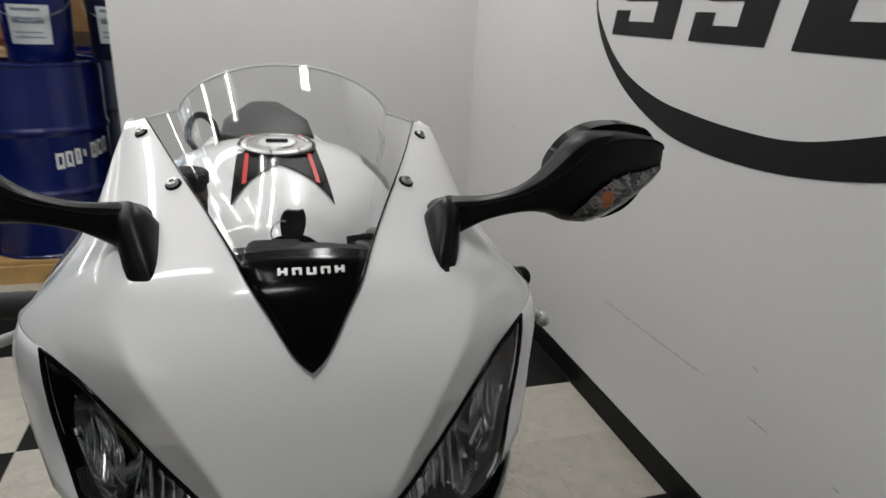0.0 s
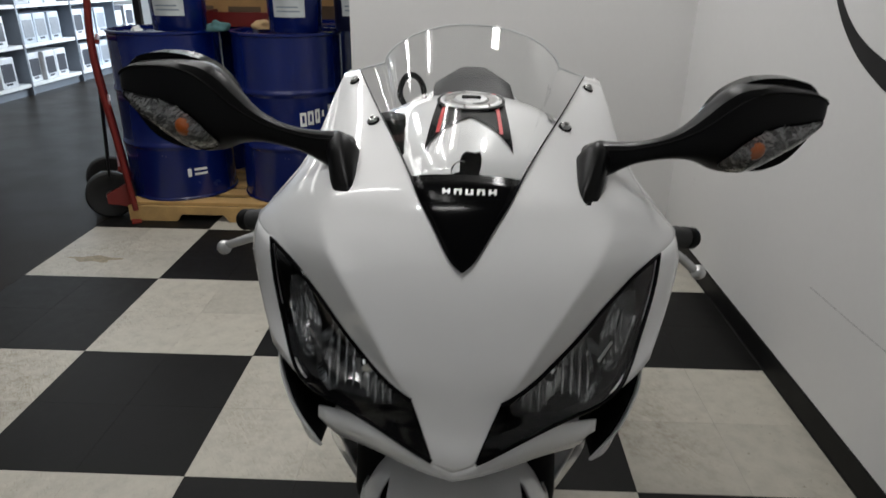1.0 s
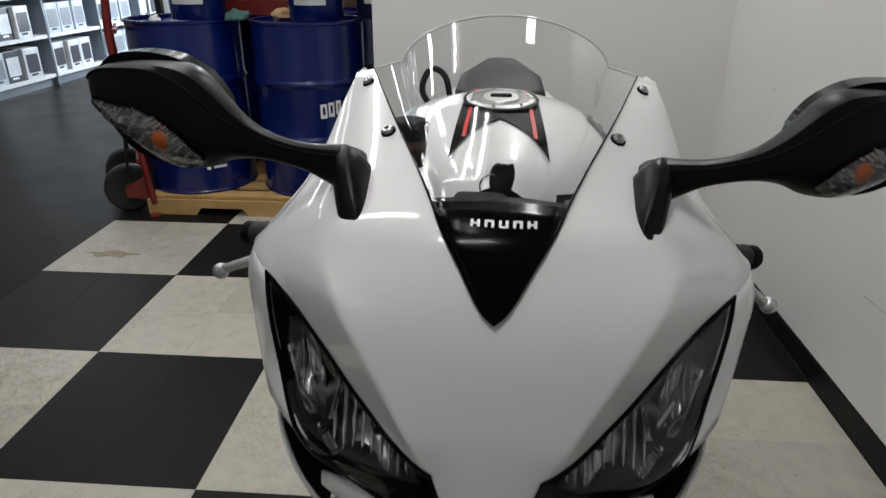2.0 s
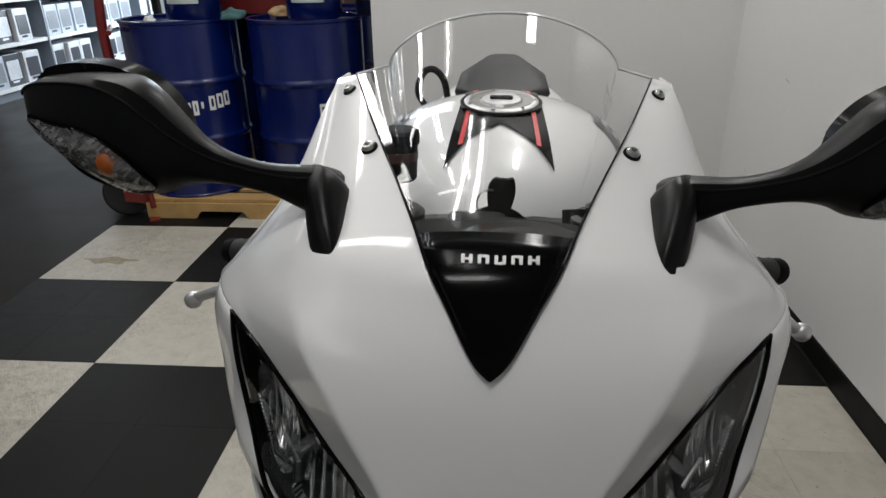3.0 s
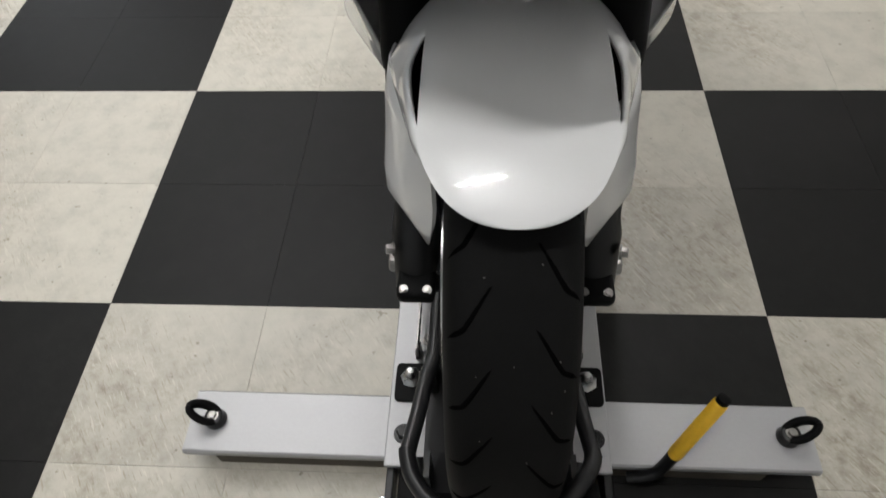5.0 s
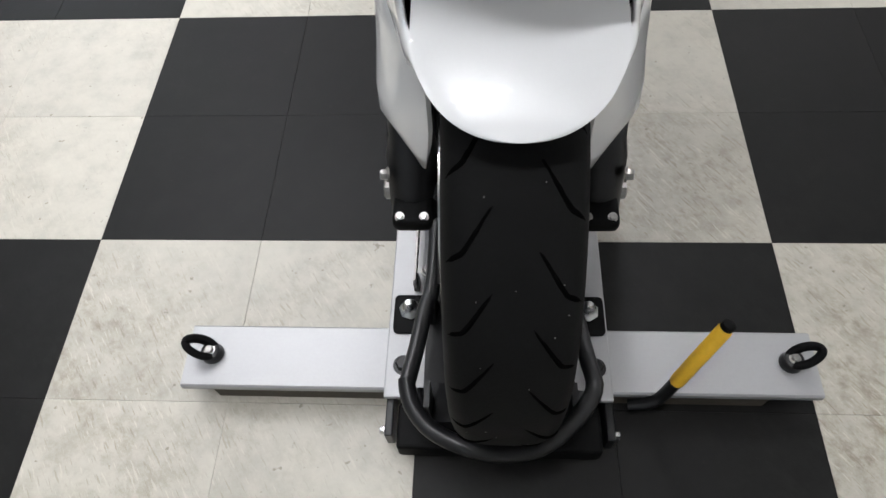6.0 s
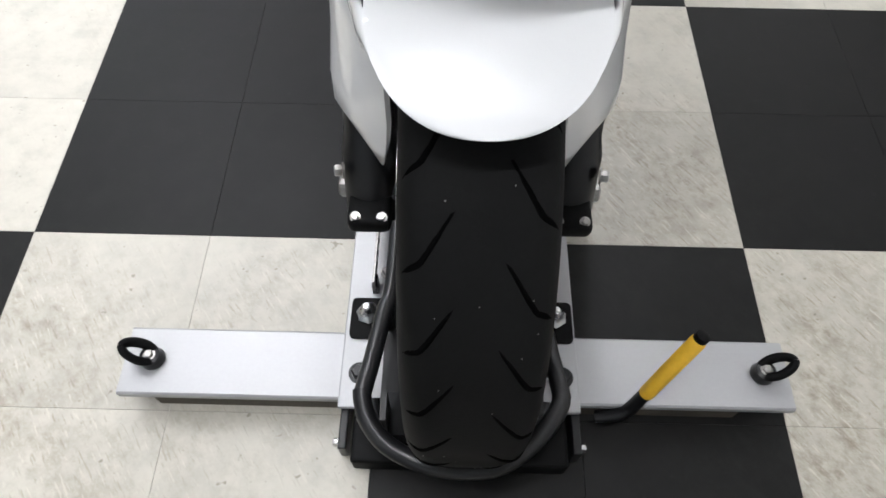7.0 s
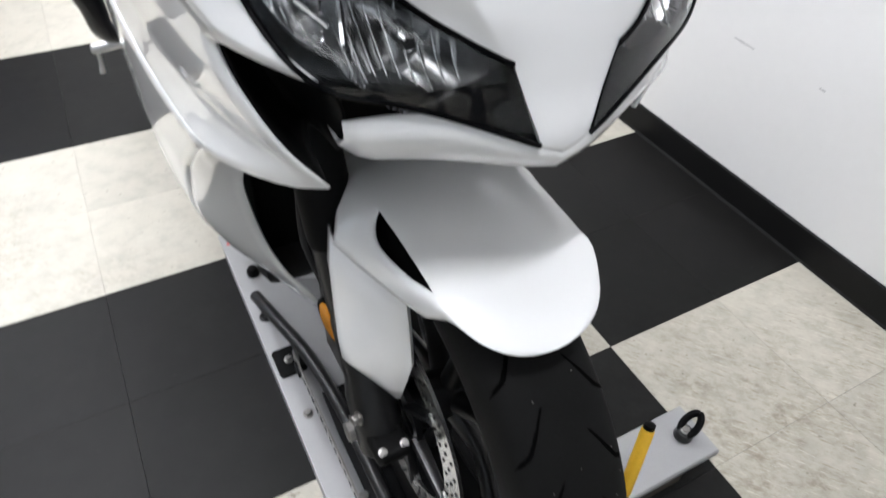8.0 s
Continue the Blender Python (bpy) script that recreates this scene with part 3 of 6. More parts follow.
# headlights: lens, dark housing, ribbed reflector bowls
top, lowe = smooth_line(HL_TOP, 25), smooth_line(HL_LOW, 25)
for sign in (1, -1):
    k = np.array([sign, 1, 1])

    def lamp_skin(lift, shrink=0.0, across=8):
        rows = []
        for a, b in zip(top, lowe):
            c = (a + b) / 2
            a2, b2 = a + (c - a) * shrink, b + (c - b) * shrink
            rows.append([k * nose(*(a2 + (b2 - a2) * s), lift) for s in np.linspace(0, 1, across + 1)])
        return rows

    hl = part("headlight", sheet([[p - np.array([0, -0.055 * math.sin(math.pi * j / 8) ** 0.5 - 0.004, 0]) for j, p in enumerate(row)] for row in lamp_skin(0.0)]), BLACK_MATT, bike, "dark angular headlight behind a clear lens")
    part("lens", sheet(lamp_skin(0.0015)), LENS, hl, "clear plastic lens").visible_shadow = False
    rim_pts = [k * nose(*p, 0.001) for p in top] + [k * nose(*p, 0.001) for p in lowe[::-1]][1:]
    part("bezel", tube(rim_pts, 0.0022, sides=8), BLACK_GLOSS, hl)
    # black border inside the lens along its lower edge
    reach = np.interp(np.arange(25), [0, 2, 4, 7, 10, 15, 24], [1.0, 0.72, 0.34, 0.05, 0.04, 0.06, 0.14])
    part("border", sheet([[k * nose(*(b + (a - b) * r * t), -0.0008 - 0.012 * t * t * min(i / 4, 1)) for t in (0, 0.3, 0.6, 0.85, 1)] for i, (a, b, r) in enumerate(zip(top, lowe, reach))]), BLACK_GLOSS, hl)
    # main bowl near the inner end, tall narrow chamber further out
    for cu, cv, ru, rv, slope, deep, ribs in ((0.0985, 0.905, 0.046, 0.0365, 0.20, 0.044, 9), (0.160, 0.946, 0.019, 0.034, 0.85, 0.022, 6)):
        rows = []
        for rr in np.linspace(1, 0.1, 8):
            ring = []
            for a in np.linspace(0, 2 * math.pi, 40, endpoint=False):
                du, dv = ru * rr * math.cos(a), rv * rr * math.sin(a)
                ring.append(k * nose(cu + du, cv + dv + slope * du, -0.010 - deep * (1 - rr**2)))
            rows.append(ring)
        part("reflector", sheet(rows, closed=True), BOWL, hl, "mirrored reflector bowl")
        for i in range(ribs):
            x = -0.72 + 1.44 * i / (ribs - 1)
            h = math.sqrt(max(1 - x * x, 0.05))
            blade = []
            for yy in np.linspace(-0.92, 0.92, 9):
                a0 = (cu + ru * x + 0.003 * yy, cv + rv * h * yy + slope * ru * x)
                blade.append([k * nose(*a0, -0.013 - deep * (1 - x * x - (h * yy) ** 2)), k * nose(a0[0] + 0.0015, a0[1], -0.013 - deep * 0.75 * (1 - x * x - (h * yy) ** 2))])
            thicken(part("reflector_rib", sheet(blade), CHROME, hl), 0.0011, 0)
        # fluted lower lip of the bowl
        for i in range(30 if ribs > 5 else 0):
            a = radians(222 + 122 * i / 29)
            q0, q1 = [nose(cu + ru * f * math.cos(a), cv + rv * f * math.sin(a) + slope * ru * f * math.cos(a), d) for f, d in ((1.0, -0.008), (0.90, -0.017))]
            part("flute", tube([k * q0, k * q1], 0.0016, sides=6), CHROME, hl)
    bulb = part("bulb_shield", tube([k * nose(0.091, 0.904, -0.050), k * nose(0.091, 0.904, -0.034), k * nose(0.091, 0.904, -0.030)], [0.0085, 0.0085, 0.005], sides=16), REFLECTOR, hl, "metal cap before the bulb")
    part("divider", tube([k * nose(0.138, 0.962, -0.014), k * nose(0.128, 0.938, -0.018), k * nose(0.133, 0.908, -0.014)], 0.0024, 9, 6), REFLECTOR, hl)
    part("strip_lamp", tube([k * nose(0.140, 0.917, -0.010), k * nose(0.149, 0.925, -0.009), k * nose(0.155, 0.930, -0.009)], 0.0016, 9, 6), STEEL, hl, "small bright strip in the lamp")

# windscreen: a dome on two flat strips, black at its foot
edge_uv = smooth_line(V_EDGE, 29)
CENTRE = smooth_line([(-0.243, 1.022), (-0.224, 1.047), (-0.200, 1.073), (-0.158, 1.108), (-0.098, 1.149), (-0.033, 1.185), (0.045, 1.214)], 29)


def screen_row(i):
    u, v = edge_uv[i]
    e = nose(u, v, 0.002)
    k = min(max((i - 9) / 12, 0), 1)
    k = k * k * (3 - 2 * k)
    flat = np.array([0, e[1] - 0.005 * min(i / 6, 1), e[2] + 0.001])
    c = flat + (np.array([0, min(CENTRE[i][0], e[1]), CENTRE[i][1]]) - flat) * k
    s = np.interp(i / 28, [0, 0.25, 1], [0.98, 0.92, 0.77])
    foot = e + np.array([-(1 - s) * u, -0.002, 0]) + (c - e) * np.array([0, 0.10, 0.16])
    row = [e, e + (foot - e) * 0.5]
    for a in np.linspace(math.pi / 2, 0, 12):
        row.append(np.array([foot[0] * math.sin(a), foot[1] + (c[1] - foot[1]) * math.cos(a) ** 1.2, foot[2] + (c[2] - foot[2]) * math.cos(a) ** 1.2]))
    return row


SPLIT = 13
rows = [screen_row(i) for i in range(29)]
screen = part("windscreen", sheet(rows[SPLIT:], mirror=True), SCREEN, bike, "clear curved windscreen", smooth=60)
screen.visible_shadow = False
rim = rows[-1] + [p * np.array([-1, 1, 1]) for p in rows[-1][::-1][1:]]
part("screen_edge", tube(rim, 0.0012, sides=8), surface("polished_edge", (0.75, 0.77, 0.77), 0.12, 0, 0.1, 20, 90, 0), screen, "bright polished upper edge")
panel = thicken(part("screen_panel", sheet(rows[: SPLIT + 1], mirror=True), BLACK_GLOSS, bike, "gloss black panel at the foot of the windscreen", smooth=60), 0.002, 0)
for sign in (1, -1):
    line = [np.array([sign, 1, 1]) * (r[0] + np.array([0, -0.0012, 0.0006])) for r in rows]
    part("screen_seal", tube(line, np.interp(np.arange(29), [0, 10, 16, 28], [0.0017, 0.0015, 0.0009, 0.0006]), sides=6), BLACK_GLOSS, screen)
# silver maker's mark on the panel, as plain bars
def on_panel(x, z):
    """The black panel's skin at x across and z up."""
    pts = []
    for r in rows[: SPLIT + 1]:
        us = [p[0] for p in r[::-1]]
        if us[-1] >= abs(x):
            pts.append((np.interp(abs(x), us, [p[2] for p in r[::-1]]), np.interp(abs(x), us, [p[1] for p in r[::-1]])))
    return np.interp(z, [p[0] for p in pts], [p[1] for p in pts])


for i in range(5):
    x0 = -0.0176 + 0.0108 * i
    for dx, w, h, dz in ((-0.0026, 0.0023, 0.0058, 0), (0.0025, 0.0023, 0.0058, 0), (0, 0.0046, 0.0016, (0.0, 0.0018, -0.0018, 0.0018, -0.0)[i])):
        x, z = x0 + dx, 1.0812 + dz * 0.75
        part("mark_bar", box(-w / 2, w / 2, -0.0008, 0.0008, -h / 2, h / 2), SILVER_PRINT, panel, smooth=False, at=Matrix.Translation((x, on_panel(x, z) - 0.0019, z + 0.0014)) @ pose(0, 0, 0, -43, 0, 0))

# screws of the screen panels
for sign in (1, -1):
    for u, v, r in ((0.103, 1.1255, 0.0056), (0.1395, 1.1575, 0.0050)):
        p, n = nose(u, v) * np.array([sign, 1, 1]), normal(u, v) * np.array([sign, 1, 1])
        w = part("screw", lathe([(r * 1.28, -0.001), (r * 1.28, 0.0008), (r * 1.1, 0.0014), (r * 0.9, 0.0014)], 20), BLACK_MATT, cowl, at=facing(p + 0.0005 * n, n))
        part("screw_head", screw_head(r, 0.0035), STEEL, w, at=pose(0, 0, 0.001))

# mirrors: across, front face, lower edge, crease, top edge, depth
MIRROR = smooth_line([
    (0.1170, -0.118, 1.076, 1.095, 1.098, 0.024), (0.1215, -0.1215, 1.071, 1.1045, 1.1085, 0.029), (0.135, -0.125, 1.073, 1.109, 1.114, 0.030), (0.150, -0.128, 1.083, 1.110, 1.116, 0.026), (0.165, -0.132, 1.094, 1.113, 1.118, 0.022),
    (0.180, -0.137, 1.101, 1.118, 1.1225, 0.020), (0.197, -0.141, 1.1055, 1.124, 1.130, 0.021), (0.212, -0.145, 1.107, 1.132, 1.141, 0.026), (0.226, -0.148, 1.105, 1.142, 1.156, 0.034),
    (0.240, -0.149, 1.099, 1.154, 1.171, 0.042), (0.256, -0.148, 1.095, 1.167, 1.180, 0.050), (0.275, -0.145, 1.094, 1.175, 1.182, 0.055), (0.295, -0.140, 1.100, 1.177, 1.182, 0.056),
    (0.315, -0.134, 1.112, 1.176, 1.180, 0.053), (0.332, -0.128, 1.125, 1.174, 1.177, 0.045), (0.344, -0.123, 1.139, 1.169, 1.171, 0.030), (0.3485, -0.118, 1.150, 1.163, 1.165, 0.012)], 46)


def mirror_front(u, z):
    """The front face of the mirror housing: it bulges a little and curls back at its lower edge."""
    y, zb, zs, d = (np.interp(u, MIRROR[:, 0], MIRROR[:, c]) for c in (1, 2, 3, 5))
    v = min(max((z - zb) / (zs - zb), 0), 1)
    return y - 0.0025 * math.sin(math.pi * v) * min(d / 0.05, 1) + 0.42 * d * max(1 - v / 0.34, 0) ** 2


for sign in (1, -1):
    loops = []
    for u, y, zb, zs, zt, d in MIRROR:
        ring = [(y + 0.10 * d, zs + 0.75 * (zt - zs)), (y + 0.30 * d, zt), (y + 0.70 * d, zt - 0.02 * (zt - zb)), (y + d, zt - 0.18 * (zt - zb)), (y + d, zb + 0.30 * (zt - zb)), (y + 0.75 * d, zb + 0.06 * (zt - zb))]
        ring += [(mirror_front(u, zb + v * (zs - zb)), zb + v * (zs - zb)) for v in (0.0, 0.05, 0.12, 0.22, 0.36, 0.52, 0.68, 0.84, 0.96, 1.0)]
        loops.append([(sign * u, b, c) for b, c in ring])
    mir = part("mirror", loft(loops), GREY_PLASTIC, bike, "black grained plastic mirror with a built-in indicator", smooth=32)
    # foot on the cowl: a tongue that narrows to a round lower end
    foot = []
    for t in np.linspace(0, 1, 13):
        v = 1.108 - 0.034 * t
        hw = 0.0170 * (1 - 0.30 * t) * math.sqrt(max(1 - max((t - 0.55) / 0.47, 0) ** 2, 0.01)) * min(1, 0.72 + 3 * t)
        cu = 0.129 - 0.008 * t
        c, n = nose(cu, v), normal(cu, v)
        h = 0.027 * math.sin(math.pi * min(0.25 + 0.85 * t, 1)) ** 0.7 * (1 - 0.35 * t)
        ring = []
        for a in np.linspace(0, 2 * math.pi, 18, endpoint=False):
            ca, sa = math.cos(a), math.sin(a)
            ring.append(np.array([sign, 1, 1]) * (nose(cu + hw * math.copysign(abs(ca) ** 0.8, ca), v) + n * (h * max(sa, -0.12))))
        foot.append(ring)
    part("mirror_foot", loft(foot), GREY_PLASTIC, mir, "black rubber mirror foot", smooth=50)
    # parting line along the crease, and the stepped gasket of the foot
    part("seam", tube([(sign * u, y - 0.0004, zs + 0.0004) for u, y, zb, zs, zt, d in MIRROR[3:-1]], 0.0011, sides=6), BLACK_MATT, mir)
    # glass on the rider's side in its rim
    out = [(0.234, 1.142), (0.243, 1.160), (0.258, 1.175), (0.280, 1.185), (0.312, 1.187), (0.336, 1.180), (0.346, 1.163), (0.345, 1.142), (0.336, 1.122), (0.320, 1.103), (0.292, 1.093), (0.257, 1.100), (0.238, 1.118)]
    ol = [(sign * a, b) for a, b in smooth_line(out + [out[0]], 53)[:-1]]
    part("mirror_rim", prism(ol, 0.024, "y", -0.112, 0.003), BLACK_GLOSS, mir, smooth=40)
    inner = [(sign * (0.296 + (a * sign - 0.296) * 0.9), 1.13 + (b - 1.13) * 0.88) for a, b in ol]
    part("mirror_glass", prism(inner, 0.002, "y", -0.0875), CHROME, mir, "mirror glass", smooth=False)
    # indicator let into the front of the housing: clear lens over a cut-glass reflector
    lamp_out = [(0.3415, 1.152), (0.323, 1.149), (0.298, 1.146), (0.279, 1.140), (0.263, 1.130), (0.253, 1.120), (0.2445, 1.110), (0.250, 1.102), (0.266, 1.0965), (0.284, 1.0975), (0.299, 1.105), (0.311, 1.114), (0.329, 1.127), (0.340, 1.139), (0.344, 1.146)]
    lo = smooth_line(lamp_out + [lamp_out[0]], 61)[:-1]
    cx, cz = 0.296, 1.124

    def lamp_skin(lift, rings):
        return [[(sign * (cx + (u - cx) * r), mirror_front(cx + (u - cx) * r, cz + (z - cz) * r) - lift - 0.0022 * (1 - r * r), cz + (z - cz) * r) for u, z in lo] for r in rings]

    ind = part("indicator", sheet(lamp_skin(0.0006, (1, 0.8, 0.6, 0.4, 0.2, 0.01)), closed=True), INDICATOR, mir, "indicator with clear lens and amber bulb")
    part("indicator_lens", sheet(lamp_skin(0.0042, (1, 0.97, 0.8, 0.6, 0.4, 0.2, 0.01)), closed=True), LENS, ind).visible_shadow = False
    part("indicator_rim", tube(lamp_skin(0.0015, (1,))[0] + lamp_skin(0.0015, (1,))[0][:1], 0.0011, sides=6), BLACK_GLOSS, ind)
    part("indicator_bulb", lathe([(0.0001, -0.0030), (0.004, -0.0026), (0.0078, -0.0008), (0.0098, 0.002), (0.0098, 0.006)], 20, "y"), AMBER, ind, "amber bulb cap", at=Matrix.Translation((sign * 0.277, mirror_front(0.277, 1.123) - 0.0015, 1.123)))
    # slanting facets of the reflector
    rng = random.Random(7)
    cut = bmesh.new()
    for i in range(130):
        r, a = math.sqrt(rng.random()) * 0.93, rng.uniform(0, 2 * math.pi)
        q = lo[int(a / (2 * math.pi) * len(lo)) % len(lo)]
        u0, z0 = cx + (q[0] - cx) * r, cz + (q[1] - cz) * r
        if math.hypot(u0 - 0.277, z0 - 1.123) < 0.0075:
            continue
        lu, w, tip = rng.uniform(0.004, 0.011), rng.uniform(0.0006, 0.0018), rng.uniform(0.0004, 0.0022)
        slope = rng.uniform(-0.75, -0.35) if rng.random() < 0.7 else rng.uniform(0.3, 0.8)
        d = np.array([math.cos(slope), math.sin(slope)])
        n = np.array([-d[1], d[0]])
        corners = [np.array([u0, z0]) + d * lu / 2 * p + n * w * k for p, k in ((-1, -0.4), (1, -1), (0.9, 1), (-0.8, 0.7))]
        if min(c[0] for c in corners) < 0.247 or max(c[0] for c in corners) > 0.342:
            continue
        cut.faces.new([cut.verts.new((sign * c[0], mirror_front(c[0], c[1]) - 0.0022 - (tip if m > 1 else 0), c[1])) for m, c in enumerate(corners)])
    part("indicator_facets", cut, FACET, ind, smooth=False)
    if sign > 0:
        mir.matrix_basis = pose(0.125, 0, 1.09, 0, 1.2, 0) @ pose(-0.125, 0, -1.09)
    else:
        mir.matrix_basis = pose(-0.125, 0, 1.11) @ Matrix.Diagonal((1.03, 1, 1.03, 1)) @ pose(0.125, 0, -1.11)

# handlebars: clip-on, grip, bar end, lever with a ball end
for sign in (1, -1):
    a, b = Vector((sign * 0.115, 0.085, 0.945)), Vector((sign * 0.362, 0.205, 0.892))
    d = (b - a).normalized()
    bar = part("handlebar", tube([a, b], 0.0105, sides=14), BLACK_METAL, bike)
    g = [a + (b - a) * s for s in np.linspace(0.50, 0.93, 14)]
    part("grip", tube(g, [0.0165 + 0.0012 * (i % 2) for i in range(14)], sides=16), GRIP, bar, "black rubber grip")
    part("bar_end", tube([a + (b - a) * s for s in (0.935, 0.945, 0.985, 1.0, 1.01)], [0.0125, 0.0165, 0.0175, 0.0155, 0.008], sides=18), BLACK_MATT, bar)
    part("switch_box", tube([a + (b - a) * s for s in (0.30, 0.32, 0.47, 0.49)], [0.016, 0.022, 0.022, 0.016], sides=16), BLACK_MATT, bar)
    lx, lz = (0.301, 0.925) if sign > 0 else (0.314, 0.931)
    lever = [(sign * 0.170, 0.060, 0.950), (sign * 0.215, 0.012, 0.962), (sign * 0.262, -0.006, 0.953), (sign * (lx - 0.008), -0.004, lz + 0.005), (sign * (lx - 0.003), -0.002, lz + 0.002)]
    lv = part("lever", tube(lever, [0.007, 0.006, 0.005, 0.0042, 0.0042], 16, 12, 1.3), ALU, bar, "bare aluminium lever with a ball end")
    ball = bmesh.new()
    bmesh.ops.create_uvsphere(ball, u_segments=16, v_segments=10, radius=0.0095)
    part("lever_ball", ball, ALU, lv, at=Matrix.Translation((sign * lx, -0.002, lz)))
    part("reservoir", lathe([(0.021, 0), (0.022, 0.004), (0.022, 0.030), (0.024, 0.031), (0.024, 0.036), (0.018, 0.038)], 24), BLACK_MATT, bar, at=pose(sign * 0.130, -0.005, 0.955, 12, 0, 0))

# cockpit: top yoke, ignition with key, instruments, inner panels
part("top_yoke", prism([(-0.125, 0.075), (-0.105, 0.04), (-0.04, 0.05), (0, 0.02), (0.04, 0.05), (0.105, 0.04), (0.125, 0.075), (0.10, 0.115), (0, 0.13), (-0.10, 0.115)], 0.025, "z", 0.965, 0.004), BLACK_METAL, bike)
ign = part("ignition", lathe([(0.020, 0.985), (0.020, 1.012), (0.014, 1.016), (0.014, 1.018)], 24), BLACK_METAL, bike, at=pose(0.002, 0.045, 0))
key_bm = prism(smooth_line([(-0.012, 0), (-0.014, 0.012), (-0.013, 0.026), (-0.006, 0.034), (0.003, 0.031), (0.011, 0.034), (0.014, 0.022), (0.011, 0.006), (0.006, 0), (-0.012, 0)], 30)[:-1], 0.007, "y", -0.0035, 0.0012)
part("key", key_bm, BLACK_MATT, ign, "black ignition key", at=pose(0.002, -0.003, 1.026))
part("key_ring", lathe([(0.0125 + 0.001 * math.cos(a), 0.001 * math.sin(a)) for a in np.linspace(0, 2 * math.pi, 8, endpoint=False)], 28, "y", True), STEEL, ign, at=pose(-0.011, -0.008, 1.036, 0, 0, 25))
part("key_blade", box(-0.003, 0.003, -0.001, 0.001, 1.008, 1.03), STEEL, ign, smooth=False)
part("instrument_hood", loft([[(x, y, z) for x, z in ((-w, 0.985), (-w * 0.95, 1.018 + h), (-w * 0.55, 1.036 + h), (0, 1.041 + h), (w * 0.55, 1.036 + h), (w * 0.95, 1.018 + h), (w, 0.985))] for y, w, h in ((-0.150, 0.080, 0.010), (-0.09, 0.112, 0.012), (-0.03, 0.122, 0.006), (-0.012, 0.116, -0.008))]), BLACK_MATT, bike, "black instrument housing", smooth=50)
part("instrument_face", lathe([(0.0001, 0.0), (0.034, 0.0), (0.036, 0.003), (0.038, 0.003), (0.038, -0.01)], 32, "y"), BLACK_GLOSS, bike, at=pose(0.0, -0.008, 1.008, -25, 0, 0))
part("cockpit_panel", loft([[(x * w, y, z) for x, z in ((-1, z0), (-0.92, z0 + 0.02), (0.92, z0 + 0.02), (1, z0))] for y, w, z0 in ((-0.20, 0.07, 0.99), (-0.14, 0.13, 0.985), (-0.02, 0.165, 0.965), (0.10, 0.17, 0.93), (0.16, 0.15, 0.91))]), BLACK_MATT, bike, "black inner fairing panel")
for sign in (1, -1):
    part("fork_cap", lathe([(0.027, 0.985), (0.027, 1.006), (0.022, 1.010), (0.012, 1.010), (0.012, 1.018), (0.009, 1.020)], 24), BLACK_METAL, bike, at=pose(sign * 0.105, 0.082, 0))
    part("cockpit_stay", tube([(sign * 0.10, -0.10, 1.02), (sign * 0.13, -0.02, 1.06), (sign * 0.145, 0.05, 1.10)], 0.006, 10, 8), BLACK_MATT, bike)

# tank with its decals
TANK = np.array([(0.085, 0.935, 0.055), (0.11, 0.99, 0.085), (0.16, 1.026, 0.115), (0.24, 1.045, 0.154), (0.33, 1.057, 0.186), (0.42, 1.064, 0.206), (0.52, 1.050, 0.200), (0.62, 0.985, 0.160), (0.72, 0.915, 0.115), (0.79, 0.885, 0.095)])
tank_line = smooth_line(TANK, 40)


def tank_skin(y, a, lift=0.0):
    """Tank skin at y; a from -1 to 1 across."""
    z1, w = np.interp(y, tank_line[:, 0], tank_line[:, 1]), np.interp(y, tank_line[:, 0], tank_line[:, 2])
    s = a * math.pi * 0.5
    return np.array([(w + lift) * math.copysign(abs(math.sin(s)) ** 0.9, s), y, z1 + lift - 0.185 * (1 - math.cos(s) ** 0.62 if abs(a) < 1 else 1)])


rows = [[tank_skin(y, a) for a in np.linspace(-1, 1, 33)] for y in tank_line[:, 0]]
rows = [[(p[0] * 0.75, p[1], 0.80) for p in (r[0],)] + r + [(r[-1][0] * 0.75, r[-1][1], 0.80)] for r in rows]
tank = part("fuel_tank", loft(rows), WHITE, bike, "white painted fuel tank", smooth=50)


def on_tank(name, outline_fn, material, label, lift=0.0012):
    rows = []
    for y in np.linspace(*outline_fn[0], 18):
        w0, w1 = outline_fn[1](y), outline_fn[2](y)
        row = []
        for x in np.linspace(w0, w1, 7):
            w = np.interp(y, tank_line[:, 0], tank_line[:, 2])
            a = math.asin(max(min(abs(x) / w, 1), 0) ** (1 / 0.9)) / (math.pi / 2) * (1 if x >= 0 else -1)
            row.append(tank_skin(y, a, lift))
        rows.append(row)
    return part(name, sheet(rows), material, tank, label)


def arch(y):
    return 0.066 * max(1 - max((y - 0.185) / 0.098, 0), 0) ** 0.62


